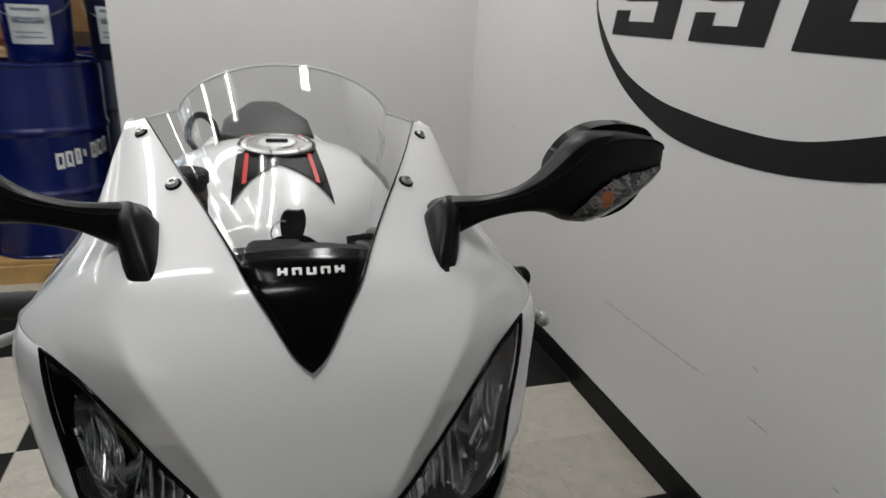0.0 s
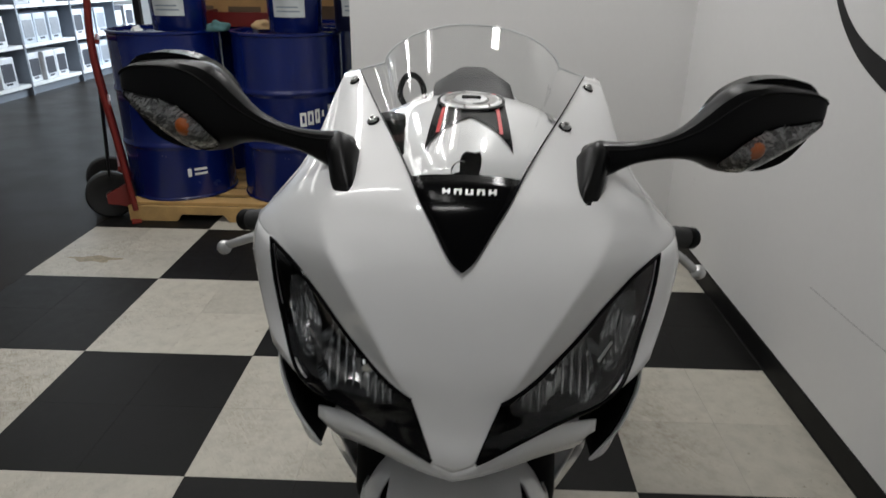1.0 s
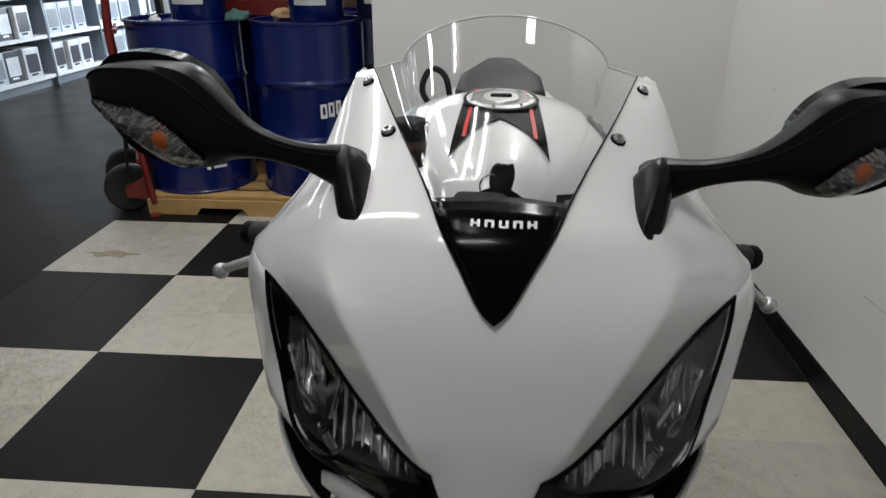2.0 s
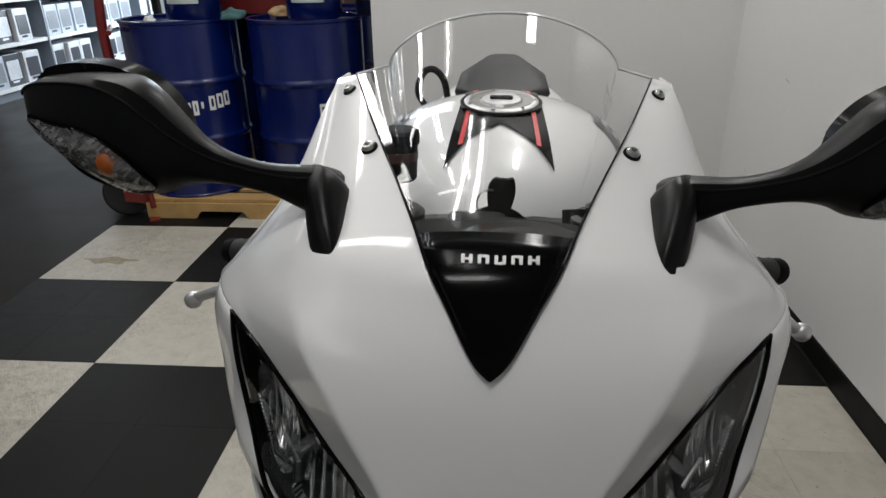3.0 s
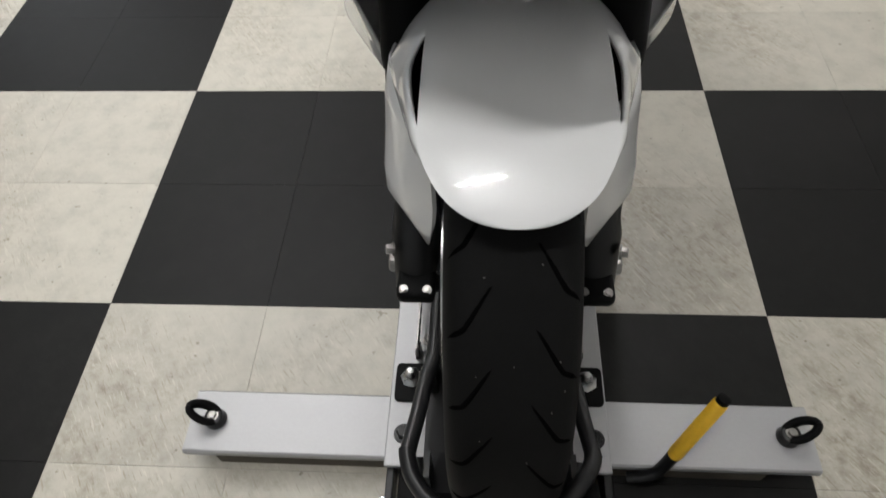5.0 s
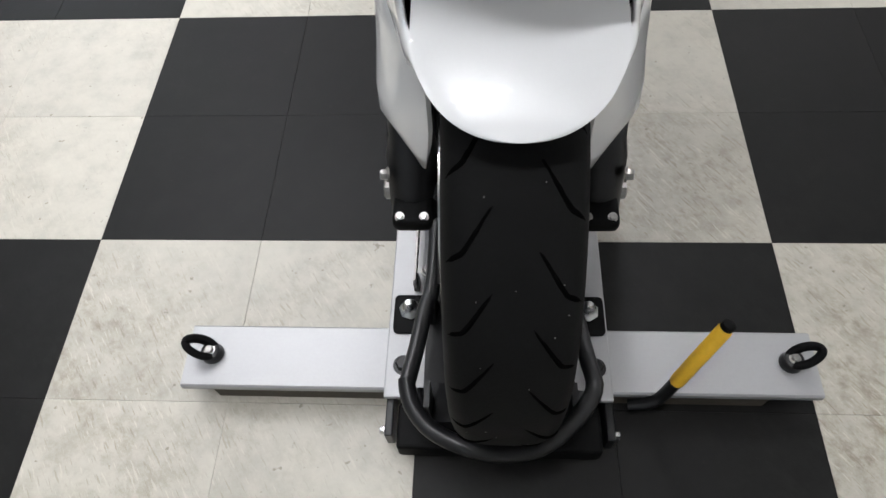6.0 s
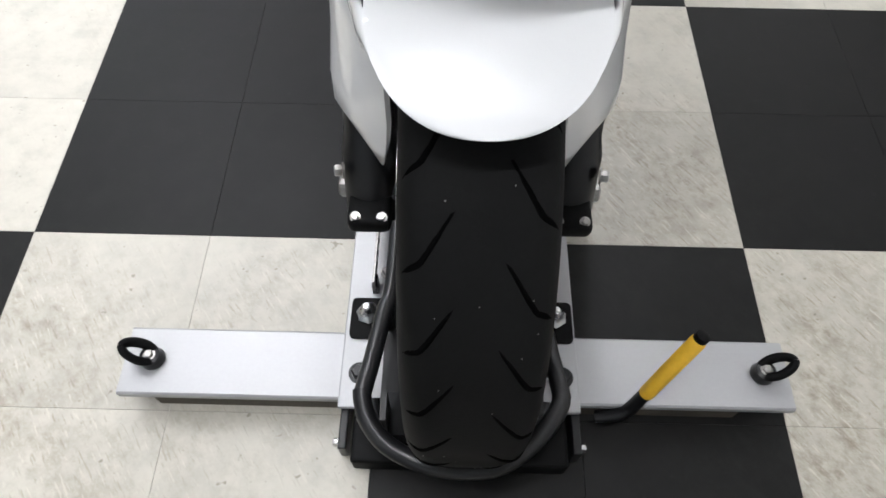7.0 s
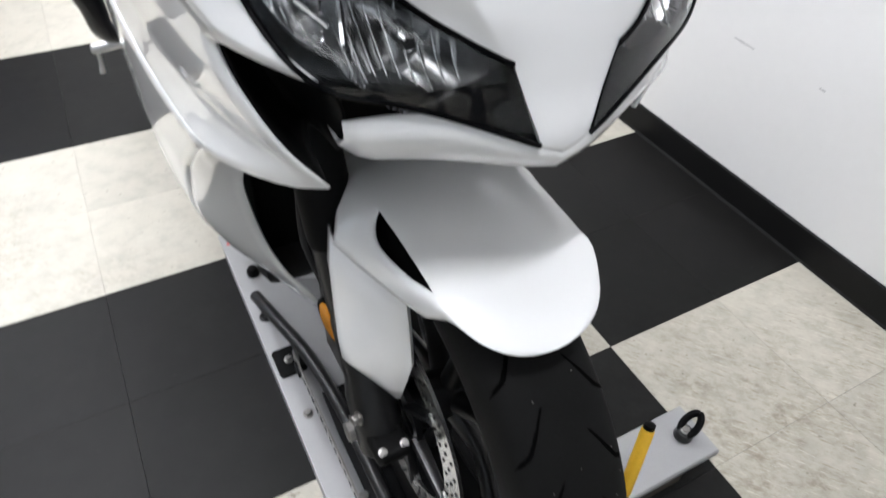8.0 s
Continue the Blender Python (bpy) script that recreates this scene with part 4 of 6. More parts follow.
for sign in (1, -1):
    on_tank("decal", ((0.185, 0.485), lambda y: sign * min(arch(y), np.interp(y, [0.18, 0.49], [0.066, 0.053]) - 0.0008), lambda y: sign * np.interp(y, [0.18, 0.49], [0.066, 0.053])), BLACK_GLOSS, "black decal on the tank", 0.0032)
    on_tank("stripe", ((0.228, 0.485), lambda y: sign * np.interp(y, [0.18, 0.49], [0.047, 0.036]), lambda y: sign * np.interp(y, [0.18, 0.49], [0.053, 0.042])), RED, "red stripe on the decal", 0.0042)
cap = part("fuel_cap", lathe([(0.058, 0), (0.058, 0.007), (0.054, 0.009), (0.050, 0.009), (0.048, 0.006), (0.033, 0.006), (0.030, 0.010), (0.0001, 0.011)], 48), ALU, tank, "round aluminium fuel cap", at=pose(0, 0.378, 1.0605, 5, 0, 0) @ Matrix.Diagonal((0.93, 0.95, 1, 1)))
part("cap_ring", lathe([(0.059, 0.0), (0.064, 0.0), (0.064, 0.006), (0.059, 0.0065)], 48, "z", True), BLACK_GLOSS, cap, "black ring round the cap")
part("cap_disc", lathe([(0.034, 0.0065), (0.047, 0.0065), (0.047, 0.0078), (0.034, 0.0078)], 48, "z", True), OLD_STEEL, cap)
for i in range(7):
    a = 2 * math.pi * i / 7
    part("cap_screw", screw_head(0.0032, 0.002), STEEL, cap, at=pose(0.053 * math.cos(a), 0.053 * math.sin(a), 0.0088))
part("cap_flap", box(-0.018, 0.018, -0.006, 0.006, 0.010, 0.014, 0.002), BLACK_MATT, cap)
# badges on the flanks of the tank
for sign in (1, -1):
    rows = [[tank_skin(y - 0.10 * (a - 0.5), sign * a, 0.0016) for a in np.linspace(0.45, 0.70, 7)] for y in np.linspace(0.385, 0.480, 8)]
    bd = part("badge", sheet(rows), surface("badge_grey", (0.22, 0.22, 0.225), 0.3, 0.6, 0.4, 60, 90, 0.1), tank, "grey and silver badge")
    for a0, a1 in ((0.48, 0.53), (0.57, 0.62)):
        rows = [[tank_skin(y - 0.10 * (a - 0.5), sign * a, 0.0026) for a in np.linspace(a0 + (a1 - a0) * t, a1 + 0.02 * t, 4)] for t, y in zip(np.linspace(0, 1, 6), np.linspace(0.402, 0.468, 6))]
        part("badge_wing", sheet(rows), ALU, bd)

# gauge pods in front of the yoke
pod = loft([[(0.020 + (0.070 - d) * math.cos(a), y, 1.020 + (0.040 - d * 0.6) * math.sin(a)) for a in np.linspace(0, math.pi, 17)] for y, d in ((-0.118, 0.006), (-0.116, 0.0), (-0.070, 0.0), (-0.066, 0.004))])
part("gauge_pod", pod, BLACK_GLOSS, bike, "black gauge pod")
part("switch_pod", box(-0.046, 0.010, -0.050, -0.010, 1.010, 1.046, 0.008, 3), BLACK_MATT, bike)
pot = part("brake_reservoir", lathe([(0.017, 1.035), (0.019, 1.038), (0.020, 1.075), (0.0225, 1.076), (0.0225, 1.088), (0.019, 1.091)], 28), BLACK_MATT, bike, "black brake fluid pot with a brown band", at=pose(-0.108, 0.105, 0, 0, 0, 0))
part("band", lathe([(0.0206, 1.058), (0.0206, 1.068), (0.0196, 1.068), (0.0196, 1.058)], 28, "z", True), surface("stained_plastic", (0.10, 0.045, 0.035), 0.5, 0, 0.3, 40, 200, 0), pot)

# seat and tail
def cushion(table, sides=20):
    return loft([[(w * math.copysign(abs(math.cos(a)) ** 0.6, math.cos(a)), y, (z0 + z1) / 2 + (z1 - z0) / 2 * math.copysign(abs(math.sin(a)) ** 0.7, math.sin(a))) for a in np.linspace(0, 2 * math.pi, sides, endpoint=False)] for y, w, z0, z1 in table])


part("seat", cushion([(0.70, 0.06, 0.84, 0.90), (0.74, 0.10, 0.83, 0.905), (0.85, 0.145, 0.82, 0.895), (0.98, 0.16, 0.82, 0.905), (1.03, 0.15, 0.83, 0.93), (1.045, 0.12, 0.86, 0.925)]), SEAT, bike, "black vinyl rider seat")
part("pillion_seat", cushion([(1.06, 0.060, 0.935, 0.952), (1.09, 0.120, 0.925, 0.962), (1.17, 0.112, 0.935, 0.992), (1.26, 0.070, 0.955, 1.003), (1.36, 0.050, 0.965, 1.000)]), SEAT, bike, "black vinyl passenger seat")
part("tail_cowl", cushion([(0.90, 0.12, 0.74, 0.80), (1.0, 0.178, 0.76, 0.90), (1.10, 0.19, 0.80, 0.930), (1.22, 0.160, 0.84, 0.940), (1.38, 0.10, 0.87, 0.950), (1.50, 0.05, 0.90, 0.950)], 28), WHITE, bike, "white painted tail cowl")
part("grab_strap", tube([(-0.135, 0.62, 1.00), (-0.150, 0.60, 1.035), (-0.140, 0.60, 1.068), (-0.122, 0.60, 1.075), (-0.104, 0.60, 1.058), (-0.098, 0.62, 1.02)], 0.006, 20, 8), BLACK_MATT, bike, "black looped cable over the tank flank")

# front wheel
AY, AZ, TR = -0.145, 0.36, 0.300
wheel = part("front_wheel", lathe([(0.012, -0.060), (0.030, -0.060), (0.034, -0.05), (0.034, 0.05), (0.030, 0.060), (0.012, 0.060)], 28, "x", True), BLACK_METAL, bike, "black cast front wheel", at=pose(0, AY, AZ))
prof = []
for a in np.linspace(-1, 1, 25):
    prof.append((TR - 0.049 * abs(a) ** 3.0, 0.062 * math.sin(a * math.pi / 2)))
prof += [(0.240, 0.060), (0.222, 0.050), (0.217, 0.044), (0.217, -0.044), (0.222, -0.050), (0.240, -0.060)]
tyre = part("tyre", lathe(prof, 96, "x", True), RUBBER, wheel, "black road tyre with slanted tread grooves", smooth=60)
part("rim", lathe([(0.222, 0.052), (0.222, 0.046), (0.200, 0.030), (0.192, 0.026), (0.192, -0.026), (0.200, -0.030), (0.222, -0.046), (0.222, -0.052), (0.212, -0.050), (0.205, -0.036), (0.205, 0.036), (0.212, 0.050)], 64, "x", True), BLACK_MATT, wheel, "black painted rim")
for i in range(6):
    a = 2 * math.pi * (i + 0.2) / 6
    m = pose(0, 0, 0, math.degrees(a), 0, 0)
    part("spoke", tube([(0, 0, 0.03), (0.010, 0.008, 0.10), (0, 0.0, 0.20)], [0.017, 0.011, 0.015], 8, 10), BLACK_METAL, wheel, at=m)


def groove(tyre_a, side, flip=1):
    """A slanted tread groove: a nearly flush strip, its near-black colour standing for the recess's shade."""
    line = []
    for t in np.linspace(0, 1, 9):
        a = side * (0.10 + 0.60 * t)
        fwd = tyre_a + flip * (17.0 * t if t < 0.6 else 10.2 + 6.0 * (t - 0.6))
        r = TR - 0.049 * abs(a) ** 3.0 - 0.0016
        b = math.radians(fwd)
        line.append((0.062 * math.sin(a * math.pi / 2), -r * math.sin(b), r * math.cos(b)))
    return tube(line, [0.0008, 0.0026, 0.0032, 0.0034, 0.0030, 0.0010], 16, 8, 0.60)


GROOVE = surface("tread_groove", (0.0012, 0.0012, 0.0012), 0.95, 0, 0.2, 30, 200, 0, spec=0.02)
for i in range(26):
    for side in (1, -1):
        a = 360 / 26 * i + (7 if side < 0 else 0) + 1
        part("tread_groove", groove(a, side), GROOVE, tyre)

# pale grit stuck to the tread
rng = random.Random(3)
grit = bmesh.new()
for i in range(26):
    a, b, sz = rng.uniform(-0.55, 0.55), radians(rng.uniform(15, 110)), rng.uniform(0.0002, 0.0006)
    r = TR - 0.049 * abs(a) ** 3.0 + 0.0002
    merge(grit, box(-sz, sz, -sz, sz, -0.0004, 0.0004), Matrix.Translation((0.062 * math.sin(a * math.pi / 2), -r * math.sin(b), r * math.cos(b))) @ pose(0, 0, 0, math.degrees(b), 0, rng.uniform(0, 90)))
tagged(part("grit", grit, surface("pale_grit", (0.14, 0.135, 0.125), 0.8, 0, 0.3, 60, 200, 0), tyre, smooth=False), kind="stuff")

# front discs
for sign in (1, -1):
    disc = part("brake_disc", lathe([(0.118, 0.0), (0.158, 0.0), (0.158, 0.0045), (0.118, 0.0045)], 72, "x", True), DISC, wheel, "drilled steel brake disc", at=pose(sign * 0.068 - 0.00225, 0, 0), smooth=30)
    holes = bmesh.new()
    for i in range(40):
        for j, r in enumerate((0.126, 0.137, 0.148)):
            a = 2 * math.pi * (i + j / 3) / 40
            merge(holes, lathe([(0.0001, 0), (0.0027, 0), (0.0027, 0.0062), (0.0001, 0.0062)], 8, "x"), pose(-0.0008, r * math.cos(a), r * math.sin(a)))
    tagged(part("drilled_band", holes, BLACK_MATT, disc), kind="stuff")
    hub = lathe([(0.040, -0.002), (0.052, -0.002), (0.052, 0.006), (0.040, 0.006)], 32, "x", True)
    part("disc_carrier", hub, BLACK_METAL, disc)
    for i in range(6):
        a = 2 * math.pi * i / 6
        part("carrier_arm", tube([(0, 0.045 * math.cos(a), 0.045 * math.sin(a)), (0, 0.122 * math.cos(a + 0.18), 0.122 * math.sin(a + 0.18))], [0.010, 0.007], sides=8, flat=0.5), BLACK_METAL, disc)
    for i in range(6):
        a = 2 * math.pi * i / 6 + 0.18
        part("disc_bobbin", lathe([(0.0085, -0.002), (0.0085, 0.006), (0.004, 0.007)], 14, "x"), STEEL, disc, at=pose(0, 0.121 * math.cos(a), 0.121 * math.sin(a)))

# fork legs, calipers, guards and fender
TILT_F = 23.3


def leg_y(z):
    return -0.150 + (z - 0.36) * math.tan(radians(TILT_F))


for sign in (1, -1):
    u = sign * 0.107
    leg = part("fork_leg", tube([(u, leg_y(z) - 0.012, z) for z in (0.335, 0.345, 0.42, 0.44, 0.62)], [0.020, 0.030, 0.031, 0.027, 0.027], sides=20), BLACK_METAL, bike, "black fork leg")
    part("fork_tube", tube([(u, leg_y(z) - 0.012, z) for z in (0.60, 0.61, 1.00)], [0.028, 0.030, 0.029], sides=20), BLACK_MATT, leg)
    lug = box(u - 0.0235, u + 0.0235, -0.212, -0.13, 0.364, 0.386, 0.008, 3)
    part("axle_clamp", lug, BLACK_MATT, leg)
    for dx in (-0.014, 0.014):
        part("clamp_bolt", hex_bolt(0.0043, 0.007), OLD_STEEL, leg, "plated hex bolt", at=facing((u + dx, -0.203, 0.385), (0, -0.45, 1)))
    part("axle_nut", hex_bolt(0.014, 0.014), OLD_STEEL, leg, at=facing((u + sign * 0.025, AY, AZ), (sign, 0, 0)))
    part("side_bolt", hex_bolt(0.0065, 0.010), OLD_STEEL, leg, at=facing((u + sign * 0.026, -0.165, 0.415), (sign, -0.2, 0.2)))
    cal = box(u - 0.042 * sign, u + 0.012 * sign, -0.085, 0.005, 0.36, 0.50, 0.014)
    cal2 = part("brake_caliper", cal, BLACK_METAL, leg, "black radial brake caliper")
    for z in (0.385, 0.475):
        part("caliper_bolt", hex_bolt(0.0060, 0.008), OLD_STEEL, cal2, at=facing((u + 0.004 * sign, -0.088, z), (0, -1, 0)))
    hose = [(u + 0.01 * sign, -0.03, 0.50), (u + 0.02 * sign, 0.0, 0.56), (u + 0.012 * sign, 0.02, 0.64), (u - 0.01 * sign, 0.08, 0.76), (u - 0.03 * sign, 0.10, 0.9)]
    part("brake_hose", tube(hose, 0.0045, 24, 8), GRIP, leg)
    part("reflector", lathe([(0.0001, 0.006), (0.018, 0.006), (0.022, 0.003), (0.023, 0)], 24), REFLEX, leg, "amber side reflector", at=facing((u + sign * 0.022, -0.092, 0.506), (sign, -0.45, 0)) @ pose(0, 0, 0, 0, 0, -sign * TILT_F) @ Matrix.Diagonal((0.75, 1.45, 0.9, 1)))
    part("reflector_bed", lathe([(0.0001, 0.002), (0.026, 0.002), (0.026, -0.006), (0.0001, -0.006)], 24), BLACK_MATT, leg, at=facing((u + sign * 0.022, -0.092, 0.506), (sign, -0.45, 0)) @ pose(0, 0, 0, 0, 0, -sign * TILT_F) @ Matrix.Diagonal((0.75, 1.45, 0.9, 1)))


def fender_half(b):
    """Half width of the fender's body at b degrees ahead of the top."""
    if b > 30.6:
        return 0.0
    if b > 17:
        return 0.0815 * max(1 - ((b - 12.0) / 18.6) ** 2.6, 0) ** 0.4545
    return float(np.interp(b, [-42, -20, 0, 17], [0.078, 0.080, 0.081, 0.0805]))


def fender_point(b, s, lift=0.0):
    hw = fender_half(b)
    q = abs(hw * s) / 0.085
    full = np.interp(b, [8, 20], [1.0, 0.5])
    r = 0.341 - full * 0.007 * q**2 - (full * 0.005 + np.interp(b, [-20, 0, 17], [0.007, 0.005, 0])) * q**5 + lift
    r -= np.interp(b, [18, 28, 30.6], [0, 0.002, 0.004]) + 0.003 * abs(s) ** 8 * np.interp(b, [18, 23, 31], [0, 1, 0.6])
    a = radians(b)
    return np.array([hw * s, AY - r * math.sin(a), AZ + r * math.cos(a)])


FB = list(np.arange(-42, 24.1, 2))
rows = [[fender_point(b, s) for s in np.sin(np.linspace(-1, 1, 35) * math.pi / 2)] for b in FB + list(30.6 - 6.6 * (1 - np.linspace(0, 1, 16)[1:]) ** 2)]
fender_bm = sheet(rows)
# wings that run out from the crown over the fork, with a vent slot left open in each
seam_b = [b for b in FB[::-1] if -25 < b <= 24]
slot = smooth_line([tuple(fender_point(16, 1)), (0.0880, -0.200, 0.6725), (0.0935, -0.155, 0.6690), (0.0905, -0.135, 0.6740), tuple(fender_point(-4, 1))], 11)
RIM = np.array([(0.0680, -0.2790, 0.6560), (0.0835, -0.242, 0.6475), (0.0955, -0.199, 0.6410), (0.1100, -0.147, 0.6375), (0.1225, -0.099, 0.6370)])
wing_rows = []
for i, b in enumerate(seam_b):
    p = slot[i - seam_b.index(16)] if -4 < b < 16 else fender_point(b, 1)
    if b == 24:
        o = p
    elif b >= -8:
        y = np.interp(b, [-8, 24], [-0.099, -0.279])
        o = np.array([np.interp(-y, -RIM[::-1, 1], RIM[::-1, c]) for c in range(3)])
        f = min((24 - b) / 9, 1)
        o = p + (o - p) * f * f * (3 - 2 * f)
    else:
        o = np.array([np.interp(b, [-24, -16, -8], [fender_point(-24, 1)[c], (0.102, -0.062, 0.655)[c], RIM[-1][c]]) for c in range(3)])
    tangent = fender_point(b, 1) - fender_point(b, 0.9)
    tangent = tangent / max(np.linalg.norm(tangent), 1e-6)
    c = p + tangent * 0.34 * np.linalg.norm(o - p)
    wing_rows.append([(1 - t) ** 2 * p + 2 * t * (1 - t) * c + t * t * o for t in np.linspace(0, 1, 10)])
sheet(wing_rows, fender_bm, True)
fender = thicken(part("front_fender", fender_bm, WHITE, bike, "pearl white front fender with two vent slots", smooth=75), 0.003, -1)
for sign in (1, -1):
    k = np.array([sign, 1, 1])
    # faceted guard that covers the fork's front
    guard = []
    for z, xi, yi, xo, yo in ((0.640, 0.080, -0.180, 0.1195, -0.096), (0.602, 0.078, -0.187, 0.1275, -0.106), (0.56, 0.0765, -0.190, 0.1305, -0.116), (0.520, 0.0765, -0.194, 0.1345, -0.131), (0.497, 0.079, -0.190, 0.1345, -0.137), (0.492, 0.0795, -0.189, 0.1310, -0.140), (0.468, 0.084, -0.184, 0.1090, -0.160), (0.447, 0.0880, -0.180, 0.0915, -0.176)):
        a, b = np.array([xi, yi, z]), np.array([xo, yo, z])
        row = [k * (a + np.array([0.003, 0.030, 0])), k * (a + np.array([0, 0.004, 0]))]
        row += [k * (a + (b - a) * t + np.array([0.55, -0.84, 0]) * 0.10 * np.linalg.norm(b - a) * math.sin(math.pi * t)) for t in np.linspace(0.04, 0.96, 9)]
        row += [k * (b + np.array([0.0005, 0.004, 0])), k * (b + np.array([-0.003, 0.022, 0]))]
        guard.append(row)
    g = part("fork_guard", sheet(guard), WHITE, bike, "white fork guard", smooth=35)
    thicken(g, 0.003, 0)
    part("guard_slot", box(-0.007, 0.007, -0.0016, 0.0016, -0.0022, 0.0022, 0.001), BLACK_MATT, g, at=facing(k * np.array([0.1255, -0.1450, 0.4965]), k * np.array([0.6, -0.8, 0.1])) @ pose(0, 0, 0, 0, 0, 90))
    part("guard_screw", screw_head(0.0042, 0.002), BLACK_MATT, g, at=facing(k * np.array([0.116, -0.1485, 0.492]), k * np.array([0.6, -0.8, 0.1])))
    part("slot_floor", sheet([[k * np.array(p) for p in row] for row in [[(0.062, -0.235, 0.652), (0.080, -0.235, 0.640)], [(0.062, -0.10, 0.655), (0.108, -0.10, 0.636)]]]), BLACK_MATT, fender)

# rear wheel, swing arm and stand foot
rw = part("rear_wheel", lathe([(0.014, -0.07), (0.05, -0.07), (0.05, 0.07), (0.014, 0.07)], 24, "x", True), BLACK_METAL, bike, "rear wheel", at=pose(0, 1.265, 0.318))
part("rear_tyre", lathe([(0.318 - 0.07 * abs(a) ** 2.4, 0.095 * math.sin(a * math.pi / 2)) for a in np.linspace(-1, 1, 17)] + [(0.222, 0.08), (0.217, 0.07), (0.217, -0.07), (0.222, -0.08)], 72, "x", True), RUBBER, rw, "wide black rear tyre", smooth=60)
part("rear_rim", lathe([(0.221, 0.084), (0.20, 0.05), (0.19, 0.04), (0.19, -0.04), (0.20, -0.05), (0.221, -0.084), (0.212, -0.08), (0.205, -0.05), (0.205, 0.05), (0.212, 0.08)], 56, "x", True), BLACK_METAL, rw)
for i in range(6):
    part("rear_spoke", tube([(0, 0, 0.04), (0.012, 0.01, 0.11), (0, 0, 0.2)], [0.02, 0.013, 0.018], 8, 10), BLACK_METAL, rw, at=pose(0, 0, 0, 60 * i, 0, 0))
for sign in (1, -1):
    part("swing_arm", tube([(sign * 0.10, 0.72, 0.42), (sign * 0.125, 0.95, 0.40), (sign * 0.13, 1.27, 0.318), (sign * 0.13, 1.32, 0.315)], [0.035, 0.032, 0.026, 0.02], 14, 12, 1.3), BLACK_METAL, bike)
    peg = part("foot_peg", tube([(sign * 0.15, 0.82, 0.46), (sign * 0.22, 0.83, 0.445), (sign * 0.300, 0.83, 0.438), (sign * 0.304, 0.83, 0.438)], [0.012, 0.011, 0.011, 0.007], sides=12), ALU, bike)
    part("peg_feeler", tube([(sign * 0.292, 0.83, 0.430), (sign * 0.2935, 0.83, 0.405), (sign * 0.296, 0.83, 0.385)], [0.0045, 0.0045, 0.006], sides=10), ALU, peg)
    part("boot_guard", tube([(sign * 0.19, 0.86, 0.44), (sign * 0.262, 0.80, 0.480), (sign * 0.275, 0.77, 0.55), (sign * 0.285, 0.75, 0.63), (sign * 0.20, 0.74, 0.70)], [0.012, 0.020, 0.024, 0.024, 0.02], 18, 12), BLACK_METAL, bike, "black guard above the foot peg")
    part("heel_plate", prism([(0.78, 0.44), (0.86, 0.44), (0.90, 0.55), (0.83, 0.62)], 0.006 * sign, "x", sign * 0.15), ALU, bike)
    part("frame_beam", tube([(sign * 0.07, 0.10, 0.86), (sign * 0.15, 0.24, 0.84), (sign * 0.165, 0.45, 0.76), (sign * 0.14, 0.70, 0.60), (sign * 0.12, 0.74, 0.42)], 0.03, 20, 12, 1.6), BLACK_METAL, bike)
part("exhaust", tube([(0.10, 0.75, 0.30), (0.17, 0.95, 0.29), (0.20, 1.15, 0.36), (0.21, 1.32, 0.44)], [0.03, 0.05, 0.062, 0.05], 14, 18), BLACK_METAL, bike)

# the body stands a little turned and leant against the steered front end
for ob in list(bike.children):
    if ob.name.split(".")[0] not in ("front_wheel", "fork_leg", "front_fender", "fork_guard"):
        ob.matrix_basis = pose(0.0005, -0.185, 0.845, 0, 0.8, -0.8) @ pose(0, 0.2, -0.85) @ ob.matrix_basis

# ---- the wheel stand under the front wheel ----
def rounded(x0, x1, y0, y1, r):
    """A rectangle with round corners, as an outline."""
    return [(cx + r * math.cos(a), cy + r * math.sin(a)) for cx, cy, q in ((x1 - r, y1 - r, 0), (x0 + r, y1 - r, 1), (x0 + r, y0 + r, 2), (x1 - r, y0 + r, 3)) for a in np.linspace(q * math.pi / 2, (q + 1) * math.pi / 2, 5)]


ST_Z = 0.060
stand = thing("wheel_stand", pose(XC, 0, 0), "silver and black front wheel stand bolted to a cross rail", "wheel stand")
# cross rail: folded sheet, lips down, on dark runners
rail = prism([(-0.299, ST_Z - 0.014), (-0.299, ST_Z - 0.003), (-0.296, ST_Z), (-0.200, ST_Z), (-0.197, ST_Z - 0.003), (-0.197, ST_Z - 0.014), (-0.200, ST_Z - 0.014), (-0.200, ST_Z - 0.004), (-0.296, ST_Z - 0.004), (-0.296, ST_Z - 0.014)], 0.960, "x", -0.488)
part("cross_rail", rail, RAIL, stand, "silver powder coated cross rail", smooth=False)
part("rail_runner", box(-0.446, -0.175, -0.2945, -0.206, 0.0, ST_Z - 0.0045, 0.002), RUNNER, stand, "dark runner under the rail", smooth=False)
part("rail_runner", box(0.175, 0.405, -0.2945, -0.206, 0.0, ST_Z - 0.0045, 0.002), RUNNER, stand, "dark runner under the rail", smooth=False)
part("base_plate", box(-0.172, 0.168, -0.312, 0.62, ST_Z - 0.006, ST_Z + 0.004, 0.002), RAIL, stand, "long silver base plate", smooth=False)
